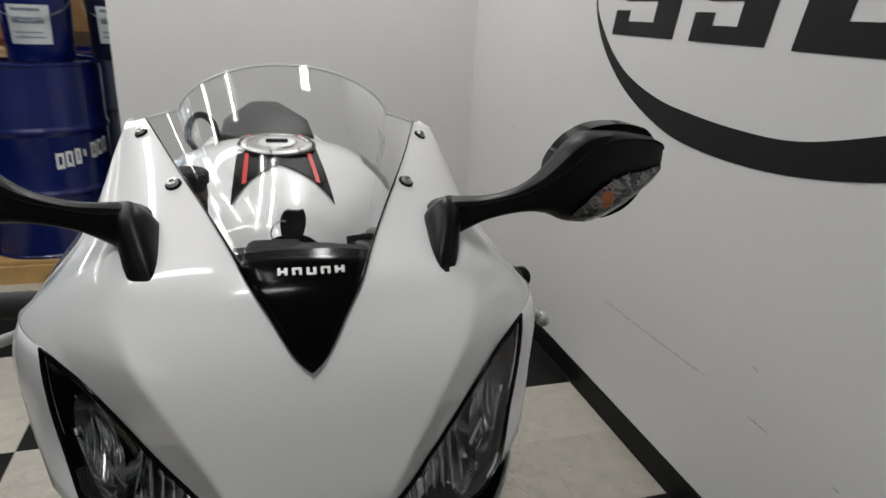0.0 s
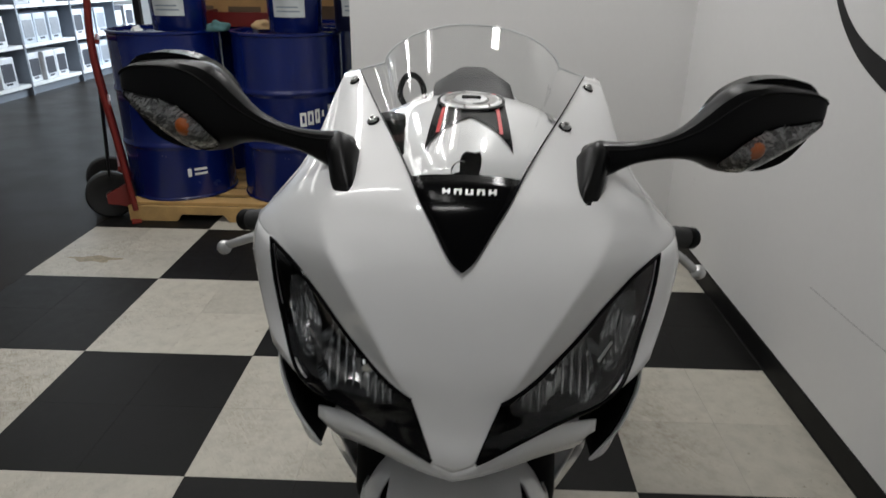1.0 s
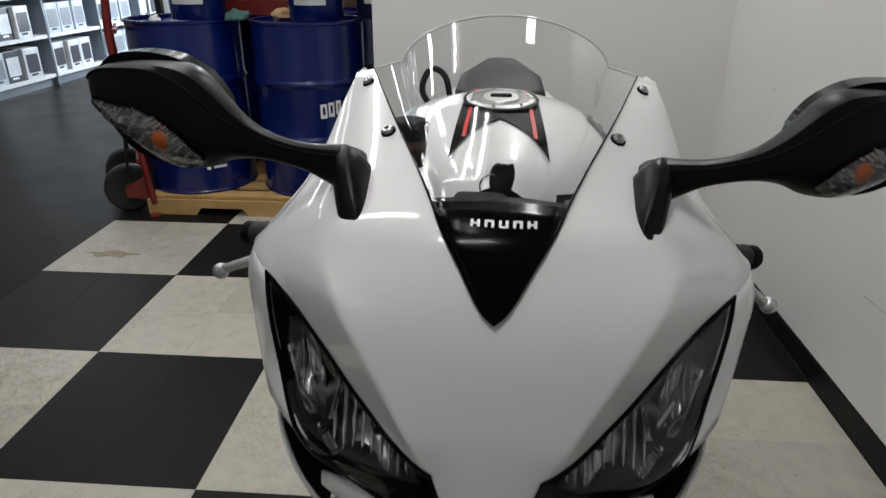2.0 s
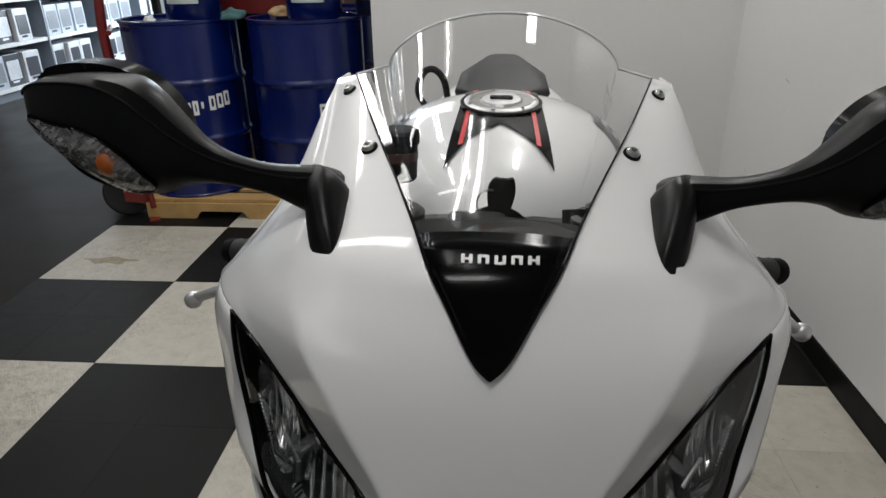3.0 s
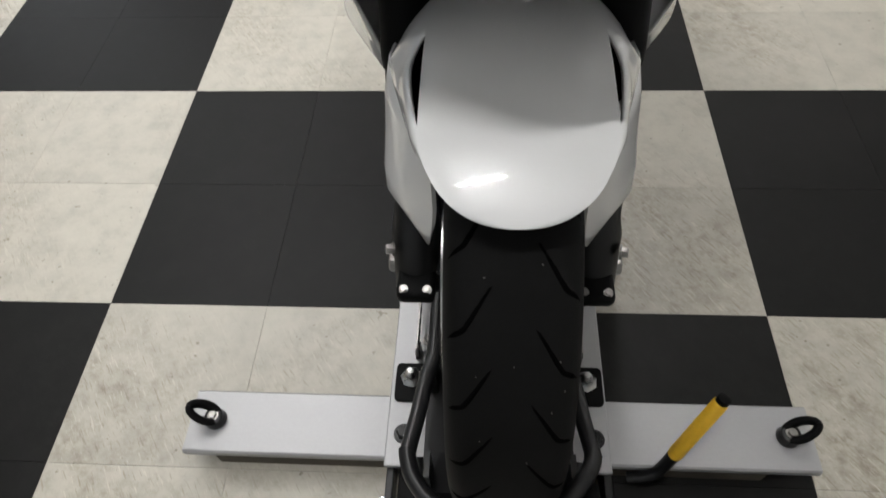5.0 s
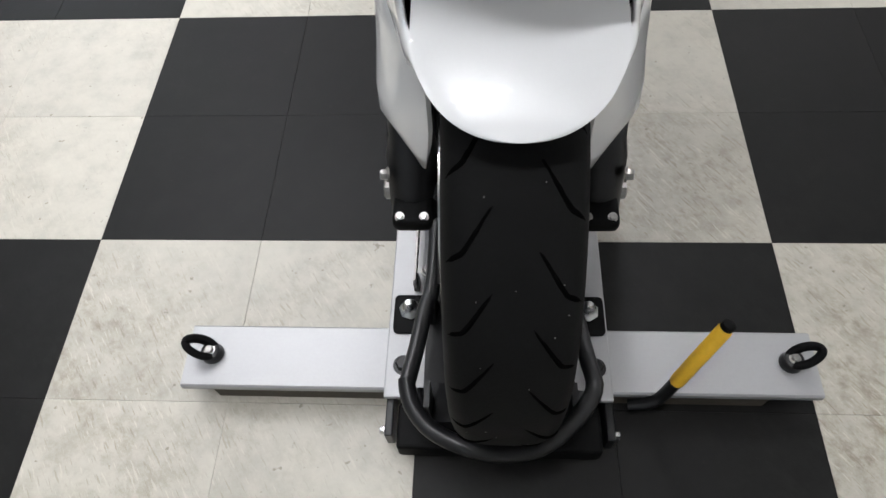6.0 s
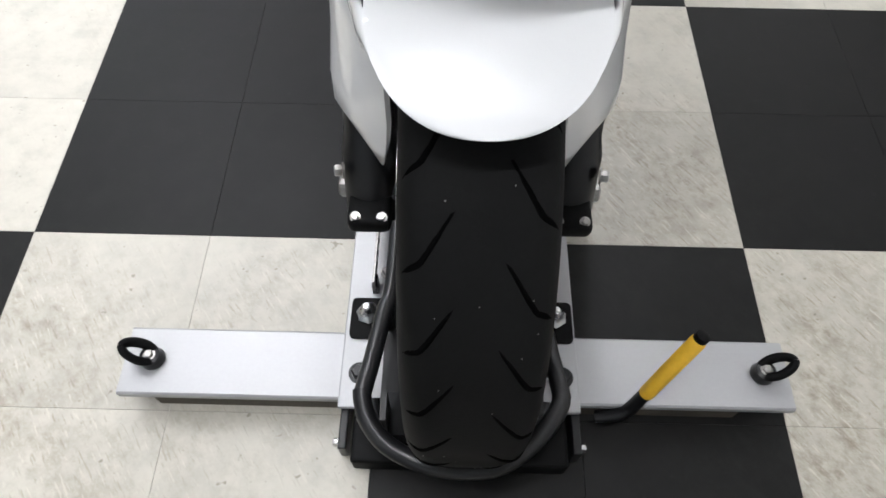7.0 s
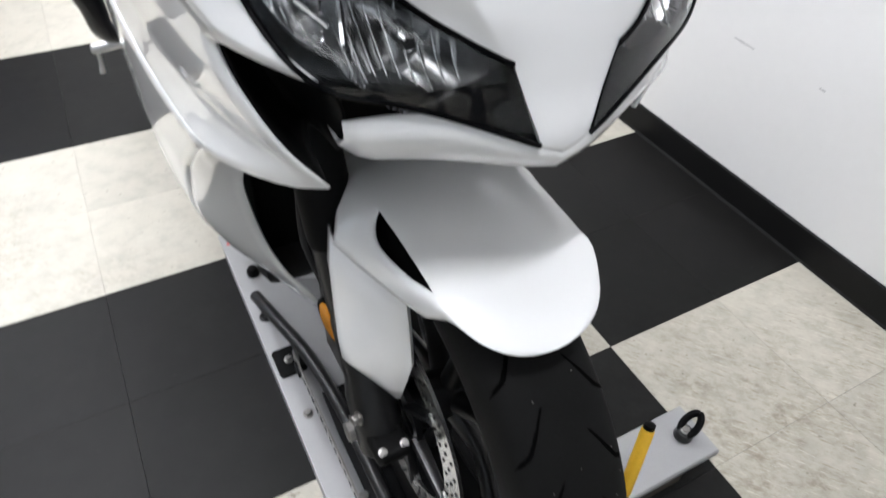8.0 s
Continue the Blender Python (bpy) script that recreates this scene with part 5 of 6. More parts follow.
for sign in (1, -1):
    part("base_side", box(sign * 0.166 - 0.003, sign * 0.166 + 0.003, -0.30, 0.60, 0.0, ST_Z - 0.006), RAIL, stand, smooth=False)
    part("front_block", box(sign * 0.104 - 0.046, sign * 0.104 + 0.046, -0.383, -0.314, 0.004, 0.050, 0.006, 3), BLACK_MATT, stand, smooth=False)
    part("front_strap", box(sign * 0.162 - 0.006, sign * 0.162 + 0.006, -0.366, -0.30, 0.008, 0.052, 0.002), BLACK_METAL, stand, smooth=False)
    part("strap_bolt", hex_bolt(0.0065, 0.010), STEEL, stand, at=facing((sign * 0.168, -0.352, 0.03), (sign, 0, 0)))
    # feet of the chock
    for y, z in ((-0.176, ST_Z + 0.004), (0.215, ST_Z + 0.004)):
        ft = part("chock_foot", prism(rounded(sign * 0.138 - 0.027, sign * 0.138 + 0.027, y - 0.034, y + 0.032, 0.008), 0.005, "z", z, 0.001), BLACK_MATT, stand, "black bolted foot plate", smooth=False)
        if y > 0:
            part("foot_bolt", hex_bolt(0.0065, 0.008), OLD_STEEL, ft, at=pose(sign * 0.139, y, z + 0.005))
            continue
        part("foot_knob", lathe([(0.0175, 0), (0.0180, 0.0025), (0.0140, 0.006), (0.0095, 0.013), (0.0080, 0.022), (0.0055, 0.0255), (0.0001, 0.0265)], 7), STEEL, ft, "flared bare metal nut", at=pose(sign * 0.139, y + 0.006, z + 0.005, 0, 0, 20))
    for y, r in ((-0.098, 0.0085), (-0.262, 0.0115), (0.09, 0.007), (0.34, 0.010)):
        part("plate_bolt", hex_bolt(r, r * 1.2), OLD_STEEL if y not in (-0.262, 0.34) else BLACK_METAL, stand, at=pose(sign * (0.115 if y == -0.098 else 0.145), y, ST_Z + 0.004))
    # tubular hoop sides
    side = [(sign * 0.1265, -0.322, 0.1565), (sign * 0.1235, -0.303, 0.1545), (sign * 0.117, -0.265, 0.150), (sign * 0.108, -0.20, 0.143), (sign * 0.099, -0.15, 0.14), (sign * 0.100, 0.05, 0.13), (sign * 0.113, 0.18, 0.12), (sign * 0.130, 0.26, 0.115), (sign * 0.150, 0.385, 0.085)]
    part("side_tube", tube(side, 0.0118, 40, 12), BLACK_METAL, stand, "black bent steel tube", smooth=60)
    part("tube_post", box(sign * 0.102 - 0.006, sign * 0.102 + 0.006, -0.195, -0.150, ST_Z + 0.004, 0.135), BLACK_METAL, stand, smooth=False)
    part("tube_post", box(sign * 0.118 - 0.006, sign * 0.118 + 0.006, 0.19, 0.235, ST_Z + 0.004, 0.118), BLACK_METAL, stand, smooth=False)
    # slotted strip beside the wheel
    strip = part("slotted_strip", box(sign * 0.131 - 0.0015, sign * 0.131 + 0.0015, -0.14, 0.20, 0.085, 0.112), OLD_STEEL, stand, "slotted metal strip", smooth=False)
    for i in range(15):
        part("slot", box(-0.0022, 0.0022, -0.005, 0.005, -0.004, 0.004), BLACK_MATT, strip, smooth=False, at=pose(sign * 0.131, -0.125 + 0.0215 * i, 0.0985))
    part("post_stub", box(sign * 0.131 - 0.004, sign * 0.131 + 0.004, -0.135, -0.115, ST_Z + 0.004, 0.09), BLACK_METAL, stand, smooth=False)
    part("post_stub", box(sign * 0.131 - 0.004, sign * 0.131 + 0.004, 0.17, 0.19, ST_Z + 0.004, 0.09), BLACK_METAL, stand, smooth=False)
hoop = [(-0.1275, -0.316, 0.157), (-0.1255, -0.330, 0.155), (-0.117, -0.354, 0.153), (-0.094, -0.381, 0.151), (-0.060, -0.399, 0.150), (-0.026, -0.408, 0.150), (0.011, -0.410, 0.150), (0.046, -0.404, 0.150), (0.078, -0.384, 0.151), (0.109, -0.353, 0.153), (0.123, -0.330, 0.155), (0.1255, -0.316, 0.157)]
part("front_hoop", tube(hoop, 0.0120, 44, 14), BLACK_METAL, stand, "black bent hoop in front of the tyre", smooth=60)
hoop2 = [(x * 0.93, y + 0.012, z - 0.075) for x, y, z in hoop]
part("lower_hoop", tube(hoop2, 0.008, 30, 10), BLACK_METAL, stand, smooth=60)
for x in (-0.10, 0.10):
    part("hoop_web", box(x - 0.004, x + 0.004, -0.352, -0.314, 0.062, 0.148), BLACK_METAL, stand, smooth=False)
part("cradle", prism([(-0.36, 0.066), (-0.30, 0.064), (0.02, 0.064), (0.10, 0.085), (0.104, 0.09), (0.02, 0.0695), (-0.29, 0.0685), (-0.355, 0.09)], 0.224, "x", -0.112), BLACK_METAL, stand, "black wheel cradle", smooth=False)
# rubber stops and a small red sticker on the long plate
for sign in (1, -1):
    part("rubber_stop", lathe([(0.013, 0), (0.013, 0.012), (0.010, 0.018), (0.004, 0.020)], 16), BLACK_MATT, stand, at=pose(sign * 0.134, 0.468, ST_Z + 0.004))
part("sticker", prism([(-0.016, -0.012), (0.014, -0.010), (0.010, 0.012), (-0.008, 0.018)], 0.0006, "z"), RED, stand, "small red sticker", smooth=False, at=pose(-0.146, 0.590, ST_Z + 0.0042))
# tie-down eyes on the rail
for x, turn in ((-0.446, 172), (0.434, 12)):
    eye = part("tie_eye", lathe([(0.0165, 0), (0.0175, 0.003), (0.0150, 0.010), (0.0145, 0.016), (0.011, 0.0185)], 24), BLACK_METAL, stand, "black swivel tie-down eye", at=pose(x, -0.247, ST_Z))
    ringpts = [(0.013 + 0.019 * math.cos(a), 0.0115 * math.sin(a) * (1.08 - 0.10 * math.cos(a)), 0.011 + 0.0135 * (1 + math.cos(a))) for a in np.linspace(0, 2 * math.pi, 33)]
    part("eye_ring", tube(ringpts, 0.0058, sides=10, flat=1.3), BLACK_MATT, eye, at=pose(0, 0, 0, 0, 0, turn), smooth=60)
    part("eye_bolt", hex_bolt(0.0065, 0.006), OLD_STEEL, eye, at=pose(0, 0, 0.0175))
# release lever with its yellow grip
lev = part("release_lever", tube([(0.196, -0.306, 0.030), (0.222, -0.307, 0.044), (0.238, -0.302, 0.060), (0.2515, -0.2925, 0.106)], 0.0094, 12, 12), BLACK_METAL, stand, "black release lever")
a, b = Vector((0.250, -0.294, 0.100)), Vector((0.287, -0.264, 0.222))
part("lever_grip", tube([a + (b - a) * s for s in (0, 0.03, 0.5, 0.97, 1)], [0.0096, 0.0106, 0.0107, 0.0105, 0.0090], sides=16), YELLOW, lev, "yellow rubber grip")
part("lever_tip", tube([a + (b - a) * s for s in (0.99, 1.0, 1.06, 1.075)], [0.006, 0.0092, 0.0092, 0.006], sides=14), BLACK_MATT, lev)

# ---- logo and marks on the side wall ----
def wall_shape(name, outline, material, label, parent=None, depth=0.0012):
    return part(name, prism(outline, -depth, "x", 0), material, parent, label, smooth=False)


logo = thing("wall_logo", pose(WX - 0.0008, -0.035, 0), "large black logo decal on the grey side wall", "wall decal", kind="structure")
outer = smooth_line([(1.392, 1.345), (1.386, 1.290), (1.335, 1.205), (1.250, 1.125), (1.144, 1.058), (1.000, 1.000), (0.858, 0.968), (0.66, 0.958), (0.453, 0.972), (0.238, 1.015), (0.02, 1.09), (-0.16, 1.20), (-0.24, 1.33)], 60)
inner = smooth_line([(1.392, 1.345), (1.376, 1.290), (1.318, 1.222), (1.240, 1.158), (1.140, 1.106), (1.005, 1.067), (0.870, 1.048), (0.66, 1.036), (0.470, 1.044), (0.263, 1.096), (0.06, 1.16), (-0.12, 1.25), (-0.235, 1.34)], 60)
sw = bmesh.new()
sheet([[(0, *a), (-0.0012, *a), (-0.0012, *b), (0, *b)] for a, b in zip(outer, inner)], sw)
part("swoosh", sw, DECAL_BLACK, logo, "black sweeping arc")


def slanted(y0, y1, z0, z1, r=0.018):
    """A bar leaning to the right, round at its lower corner."""
    s = 0.20
    pts = [(y0 - s * (z0 - 1.22) - r, z0), (y1 - s * (z0 - 1.22), z0), (y1 - s * (z1 - 1.22), z1), (y0 - s * (z1 - 1.22), z1), (y0 - s * (z0 + r - 1.22), z0 + r)]
    return pts


for y0, y1 in ((1.275, 0.965), (0.895, 0.625)):
    for z0, z1, a, b in ((1.222, 1.262, y0, y1), (1.262, 1.292, y0, y0 - 0.075), (1.262, 1.352, y1 + 0.105, y1), (1.318, 1.352, y0 - 0.04, y1 + 0.10), (1.352, 1.430, y0 - 0.03, y0 - 0.125), (1.430, 1.470, y0 - 0.03, y1)):
        wall_shape("logo_bar", slanted(a, b, z0, z1, 0.0), DECAL_BLACK, "", logo)
for z0, z1, a, b in ((1.220, 1.282, 0.545, 0.20), (1.282, 1.472, 0.545, 0.43), (1.322, 1.352, 0.43, 0.28), (1.42, 1.472, 0.43, 0.22)):
    wall_shape("logo_bar", slanted(a, b, z0, z1, 0.0), DECAL_BLACK, "", logo)
marks = thing("wall_scuffs", pose(WX - 0.0006, 0, 0), "thin grey scratches on the side wall", "scuff marks", kind="structure")
for pts in ([(1.079, 0.394), (0.80, 0.400), (0.563, 0.410)], [(0.401, 0.395), (0.339, 0.393)], [(0.153, 0.391), (0.137, 0.390)], [(2.212, 0.405), (2.196, 0.398)], [(2.206, 0.372), (2.198, 0.380)], [(1.62, 0.62), (1.61, 0.635)], [(1.95, 0.70), (1.945, 0.72)], [(1.98, 0.82), (1.94, 0.81)], [(0.42, 0.52), (0.40, 0.515)]):
    n = len(pts)
    o = [(y, z + 0.0022) for y, z in pts] + [(y, z - 0.0022) for y, z in pts[::-1]]
    wall_shape("scuff", o, SCUFF, "", marks, 0.0004)

# ---- drums, pails and boxes on a pallet beyond the partition ----
def pallet(m):
    ob = thing("pallet", m, "light pine shipping pallet under blue drums", "pallet")
    for i in range(8):
        part("deck_board", box(-0.62 + 0.001, 0.62, -0.05, 0.05, 0.085, 0.102, 0.002), PINE, ob, smooth=False, at=pose(0, 0.05 + 0.157 * i, 0))
    for x in (-0.60, 0.0, 0.60):
        o = [(0, 0.0), (0.18, 0.0), (0.21, 0.035), (0.44, 0.035), (0.47, 0), (0.73, 0), (0.76, 0.035), (0.99, 0.035), (1.02, 0), (1.2, 0), (1.2, 0.085), (0, 0.085)]
        part("stringer", prism(o, 0.04, "x", x - 0.02), PINE, ob, smooth=False)
    o = [(-0.62, 0), (-0.36, 0), (-0.33, 0.04), (-0.10, 0.04), (-0.07, 0), (0.22, 0), (0.25, 0.04), (0.44, 0.04), (0.47, 0), (0.62, 0), (0.62, 0.084), (-0.62, 0.084)]
    part("end_board", prism(o, 0.022, "y", -0.024), PINE, ob, smooth=False)
    return ob


pallet(pose(-0.465, 2.575, 0))
pallet(pose(0.82, 2.80, 0))


def drum(m, material, label, mark=True):
    ob = thing("oil_drum", m, label, "drum", "drums on the pallets")
    prof = [(0.0001, 0.012), (0.270, 0.012), (0.276, 0.0), (0.290, 0.0), (0.292, 0.010), (0.286, 0.016)]
    z = 0.016
    for zr in (0.30, 0.585):
        prof += [(0.286 + 0.0095 * math.cos(math.pi * k / 8) ** 2, zr + 0.024 * k / 4) for k in range(-4, 5)]
    prof += [(0.286, 0.862), (0.292, 0.868), (0.292, 0.880), (0.284, 0.882), (0.276, 0.878), (0.274, 0.862), (0.0001, 0.862)]
    part("shell", lathe(prof, 64), material, ob, smooth=40)
    part("bung", lathe([(0.034, 0.862), (0.034, 0.874), (0.028, 0.877), (0.0001, 0.877)], 20), material, ob, at=pose(0.17, -0.10, 0))
    part("vent_plug", lathe([(0.018, 0.862), (0.018, 0.872), (0.0001, 0.873)], 16), STEEL, ob, at=pose(-0.18, 0.06, 0))
    if mark:
        # maker's mark and small print as plain bars round the shell
        def bar(a0, a1, z0, z1, mat=PAPER):
            rows = [[(0.2872 * math.sin(radians(a)), -0.2872 * math.cos(radians(a)), z) for z in (z0, z1)] for a in np.linspace(a0, a1, 7)]
            part("print_bar", sheet(rows), mat, ob)
        for i, (w, z0, z1) in enumerate(((6.8, 0.418, 0.490), (6.4, 0.424, 0.496), (5.4, 0.431, 0.503), (2.5, 0.462, 0.494), (6.4, 0.447, 0.519), (6.8, 0.454, 0.526), (6.4, 0.462, 0.534))):
            x = mark + i * 8.2
            bar(x, x + w, z0, z0 + 0.018)
            bar(x, x + 2.2, z0, z1)
            bar(x + w - 2.0, x + w, z0 + 0.004, z1)
            bar(x + 1, x + w, z1 - 0.015, z1)
        for i in range(2):
            bar(mark + 26, mark + 40, 0.135 + 0.026 * i, 0.148 + 0.026 * i)
        bar(mark + 19, mark + 23, 0.130, 0.175)
    return ob


drum(pose(-0.888, 2.875, 0.102), BLUE, "blue steel oil drum with white print on a pallet", 8)
drum(pose(-0.228, 2.875, 0.102), BLUE, "blue steel oil drum with a wet gloss on a pallet", 22)
drum(pose(-0.888, 3.475, 0.102), BLUE, "blue steel oil drum in the back row", 0)
drum(pose(-0.228, 3.475, 0.102), BLUE, "blue steel oil drum in the back row", 0)
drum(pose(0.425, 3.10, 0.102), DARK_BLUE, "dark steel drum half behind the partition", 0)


def pail(m, label, material=BLUE):
    ob = thing("oil_pail", m, label, "pail", "pails on the drums")
    part("bucket", lathe([(0.0001, 0), (0.130, 0), (0.134, 0.005), (0.146, 0.29), (0.150, 0.292), (0.150, 0.305), (0.147, 0.31), (0.147, 0.33), (0.151, 0.332), (0.151, 0.345), (0.146, 0.347)], 48), material, ob, smooth=40)
    part("lid", lathe([(0.0001, 0.352), (0.10, 0.352), (0.104, 0.358), (0.140, 0.358), (0.153, 0.352), (0.154, 0.338), (0.148, 0.336)], 48), material, ob, smooth=40)
    part("spout", lathe([(0.030, 0.352), (0.030, 0.375), (0.022, 0.38), (0.0001, 0.38)], 20), PAPER, ob, at=pose(0.03, -0.06, 0))

    def wrap(name, mat, a0, a1, z0, z1, d=0.0015):
        rows = [[((0.134 + 0.0407 * z + d) * math.sin(radians(a)), -(0.134 + 0.0407 * z + d) * math.cos(radians(a)), z) for z in np.linspace(z0, z1, 4)] for a in np.linspace(a0, a1, 14)]
        part(name, sheet(rows), mat, ob)

    wrap("label", LABEL, -34, 34, 0.075, 0.235)
    for i, (z0, z1) in enumerate(((0.21, 0.222), (0.16, 0.185), (0.12, 0.126), (0.10, 0.106))):
        wrap("label_bar", surface("label_ink", (0.16, 0.20, 0.24), 0.6, 0, 0.2, 30, 90, 0), -26, 20 + 4 * (i % 2), z0, z1, 0.0025)
    # folded paper hung over the rim
    rows = [[(0.157 * math.sin(radians(a)), -0.157 * math.cos(radians(a)), 0.36 - s - 0.012 * math.sin(a * 0.3)) for s in (0, 0.03, 0.07)] for a in np.linspace(-8, 42, 9)]
    part("paper_tag", sheet(rows), PAPER, ob)
    part("bail_handle", tube([(-0.152, 0, 0.29), (-0.13, -0.09, 0.22), (0, -0.158, 0.17), (0.13, -0.09, 0.22), (0.152, 0, 0.29)], 0.002, 24, 6), STEEL, ob)
    return ob


pail(pose(-0.765, 2.80, 0.982), "blue oil pail with a silver paper label")
pail(pose(-0.155, 2.80, 0.982), "blue oil pail with a silver paper label")
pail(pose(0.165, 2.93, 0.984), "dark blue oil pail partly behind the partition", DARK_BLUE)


def carton(m, w, d, h, label, material=CARD):
    ob = thing("carton", m, label, "box")
    part("carton_body", box(-w / 2, w / 2, -d / 2, d / 2, 0, h, 0.003), material, ob, smooth=False)
    part("carton_flap", box(-w / 2 + 0.002, w / 2 - 0.002, -d / 2 + 0.002, -0.002, h + 0.0002, h + 0.0035), material, ob, smooth=False)
    part("carton_flap", box(-w / 2 + 0.002, w / 2 - 0.002, 0.002, d / 2 - 0.002, h + 0.0002, h + 0.0035), material, ob, smooth=False)
    part("tape", box(-0.025, 0.025, -d / 2 - 0.0008, -d / 2 - 0.0002, h * 0.55, h), surface("packing_tape", (0.45, 0.33, 0.17), 0.25, 0, 0.1, 9, 60, 0), ob, smooth=False)
    part("print_panel", box(-w * 0.3, w * 0.3, -d / 2 - 0.0008, -d / 2 - 0.0002, h * 0.16, h * 0.36), surface("carton_ink", (0.10, 0.06, 0.03), 0.7, 0, 0.2, 9, 60, 0), ob, smooth=False)
    return ob


# red parts tray with a brown carton and small rags, between the pails
tray = thing("parts_tray", pose(-0.49, 3.22, 0.984), "red painted steel tray on the drums", "tray")
t = box(-0.27, 0.27, -0.20, 0.20, 0.0, 0.004)
for x0, x1, y0, y1 in ((-0.27, 0.27, -0.20, -0.194), (-0.27, 0.27, 0.194, 0.20), (-0.27, -0.264, -0.194, 0.194), (0.264, 0.27, -0.194, 0.194)):
    merge(t, box(x0, x1, y0, y1, 0.004, 0.075))
part("tray_body", t, RED_PAINT, tray, smooth=False)
carton(pose(-0.515, 3.22, 0.989, 0, 0, 4), 0.30, 0.30, 0.27, "brown cardboard carton in a red tray")
carton(pose(-0.36, 3.30, 1.262, 0, 0, -9), 0.22, 0.24, 0.20, "small brown carton on top of another")
carton(pose(-0.62, 3.36, 1.262, 0, 0, 12), 0.17, 0.20, 0.26, "orange brown carton stacked upright", surface("orange_card", (0.52, 0.22, 0.04), 0.7, 0, 0.2, 9, 60, 0.1))


def rag(m, r, material, label, seed):
    ob = bmesh.new()
    bmesh.ops.create_icosphere(ob, subdivisions=3, radius=r)
    for v in ob.verts:
        k = 1 + 0.7 * noise.noise(v.co * (2.2 / r) * 0.5 + Vector((seed, 0, 0)))
        v.co = Vector((v.co.x * k * 1.3, v.co.y * k, max(v.co.z * k * 0.8, -0.35 * r) + 0.35 * r))
    return tagged(part("rag", ob, material, None, smooth=80, at=m), label, "rag")


rag(pose(-0.545, 2.72, 0.983), 0.045, surface("teal_cloth", (0.05, 0.12, 0.12), 0.9, 0, 0.3, 30, 120, 0.3), "crumpled dark teal shop rag on a drum", 1.0)
rag(pose(-0.36, 2.90, 0.983), 0.04, surface("tan_cloth", (0.42, 0.28, 0.14), 0.9, 0, 0.3, 30, 120, 0.3), "crumpled tan rag on a drum", 4.0)
rag(pose(-0.93, 2.66, 0.983), 0.022, PAPER, "small crumpled white paper on a drum", 7.0)

# helmets and parts piled on a rack behind, seen only in part
rack = thing("steel_rack", pose(-0.55, 4.1, 0), "dark steel storage rack behind the drums", "rack")
for x in (-0.95, 0.95):
    for y in (-0.22, 0.22):
        part("post", box(x - 0.02, x + 0.02, y - 0.02, y + 0.02, 0, 2.1), BLACK_METAL, rack, smooth=False)
for z in (0.30, 0.88, 1.42, 1.98):
    part("shelf", box(-0.95, 0.95, -0.24, 0.24, z, z + 0.025, 0.003), BLACK_METAL, rack, smooth=False)


def helmet(m, material, label):
    ob = thing("helmet", m, label, "helmet", "helmets on the rack")
    s = bmesh.new()
    bmesh.ops.create_uvsphere(s, u_segments=28, v_segments=18, radius=0.135)
    for v in s.verts:
        v.co.y *= 1.12
        v.co.z = max(v.co.z, -0.085) + 0.085
        if v.co.y < -0.06 and 0.05 < v.co.z < 0.15:
            v.co.y += 0.012
    part("shell", s, material, ob, smooth=60)
    rows = [[(0.139 * math.sin(radians(a)), -0.152 * math.cos(radians(a)) - 0.002, z) for z in (0.06, 0.10, 0.145)] for a in np.linspace(-70, 70, 17)]
    part("visor", sheet(rows), BLACK_GLOSS, ob)
    return ob


helmet_white = surface("helmet_white", (0.62, 0.63, 0.65), 0.2, 0, 0.05, 6, 90, 0, 0.6)
for i, (x, mat, lab) in enumerate(((-1.25, helmet_white, "white full face helmet on a rack shelf"), (-0.90, BLACK_GLOSS, "gloss black full face helmet on a rack shelf"), (-0.55, helmet_white, "white full face helmet on a rack shelf"), (-0.20, BLACK_GLOSS, "gloss black full face helmet on a rack shelf"), (0.12, RED_PAINT, "dark red full face helmet on a rack shelf"))):
    helmet(pose(x, 4.06, 1.446, 0, 0, 25 * (i % 3) - 20), mat, lab)
carton(pose(-1.1, 4.1, 0.906), 0.36, 0.36, 0.40, "brown cardboard carton on a rack shelf")
carton(pose(-0.62, 4.1, 0.906), 0.40, 0.36, 0.34, "brown cardboard carton on a rack shelf")
carton(pose(-0.15, 4.1, 0.906), 0.34, 0.36, 0.42, "brown cardboard carton on a rack shelf")
sign_y = thing("yellow_banner", pose(0.12, 3.86, 1.30), "yellow green banner with white marks hung on the rack", "banner")
rows = [[(x, 0.012 * math.sin(9 * x), z) for z in np.linspace(0, 0.5, 6)] for x in np.linspace(-0.22, 0.28, 14)]
thicken(part("cloth", sheet(rows), surface("yellow_cloth", (0.50, 0.50, 0.05), 0.7, 0, 0.12, 12, 90, 0.1), sign_y), 0.002)
part("banner_mark", box(-0.10, 0.10, -0.018, -0.016, 0.06, 0.10), PAPER, sign_y, smooth=False)
part("banner_mark", box(-0.14, 0.0, -0.018, -0.016, 0.14, 0.20), PAPER, sign_y, smooth=False)
part("banner_rod", tube([(-0.26, 0, 0.50), (0.32, 0, 0.50)], 0.006, sides=10), STEEL, sign_y)

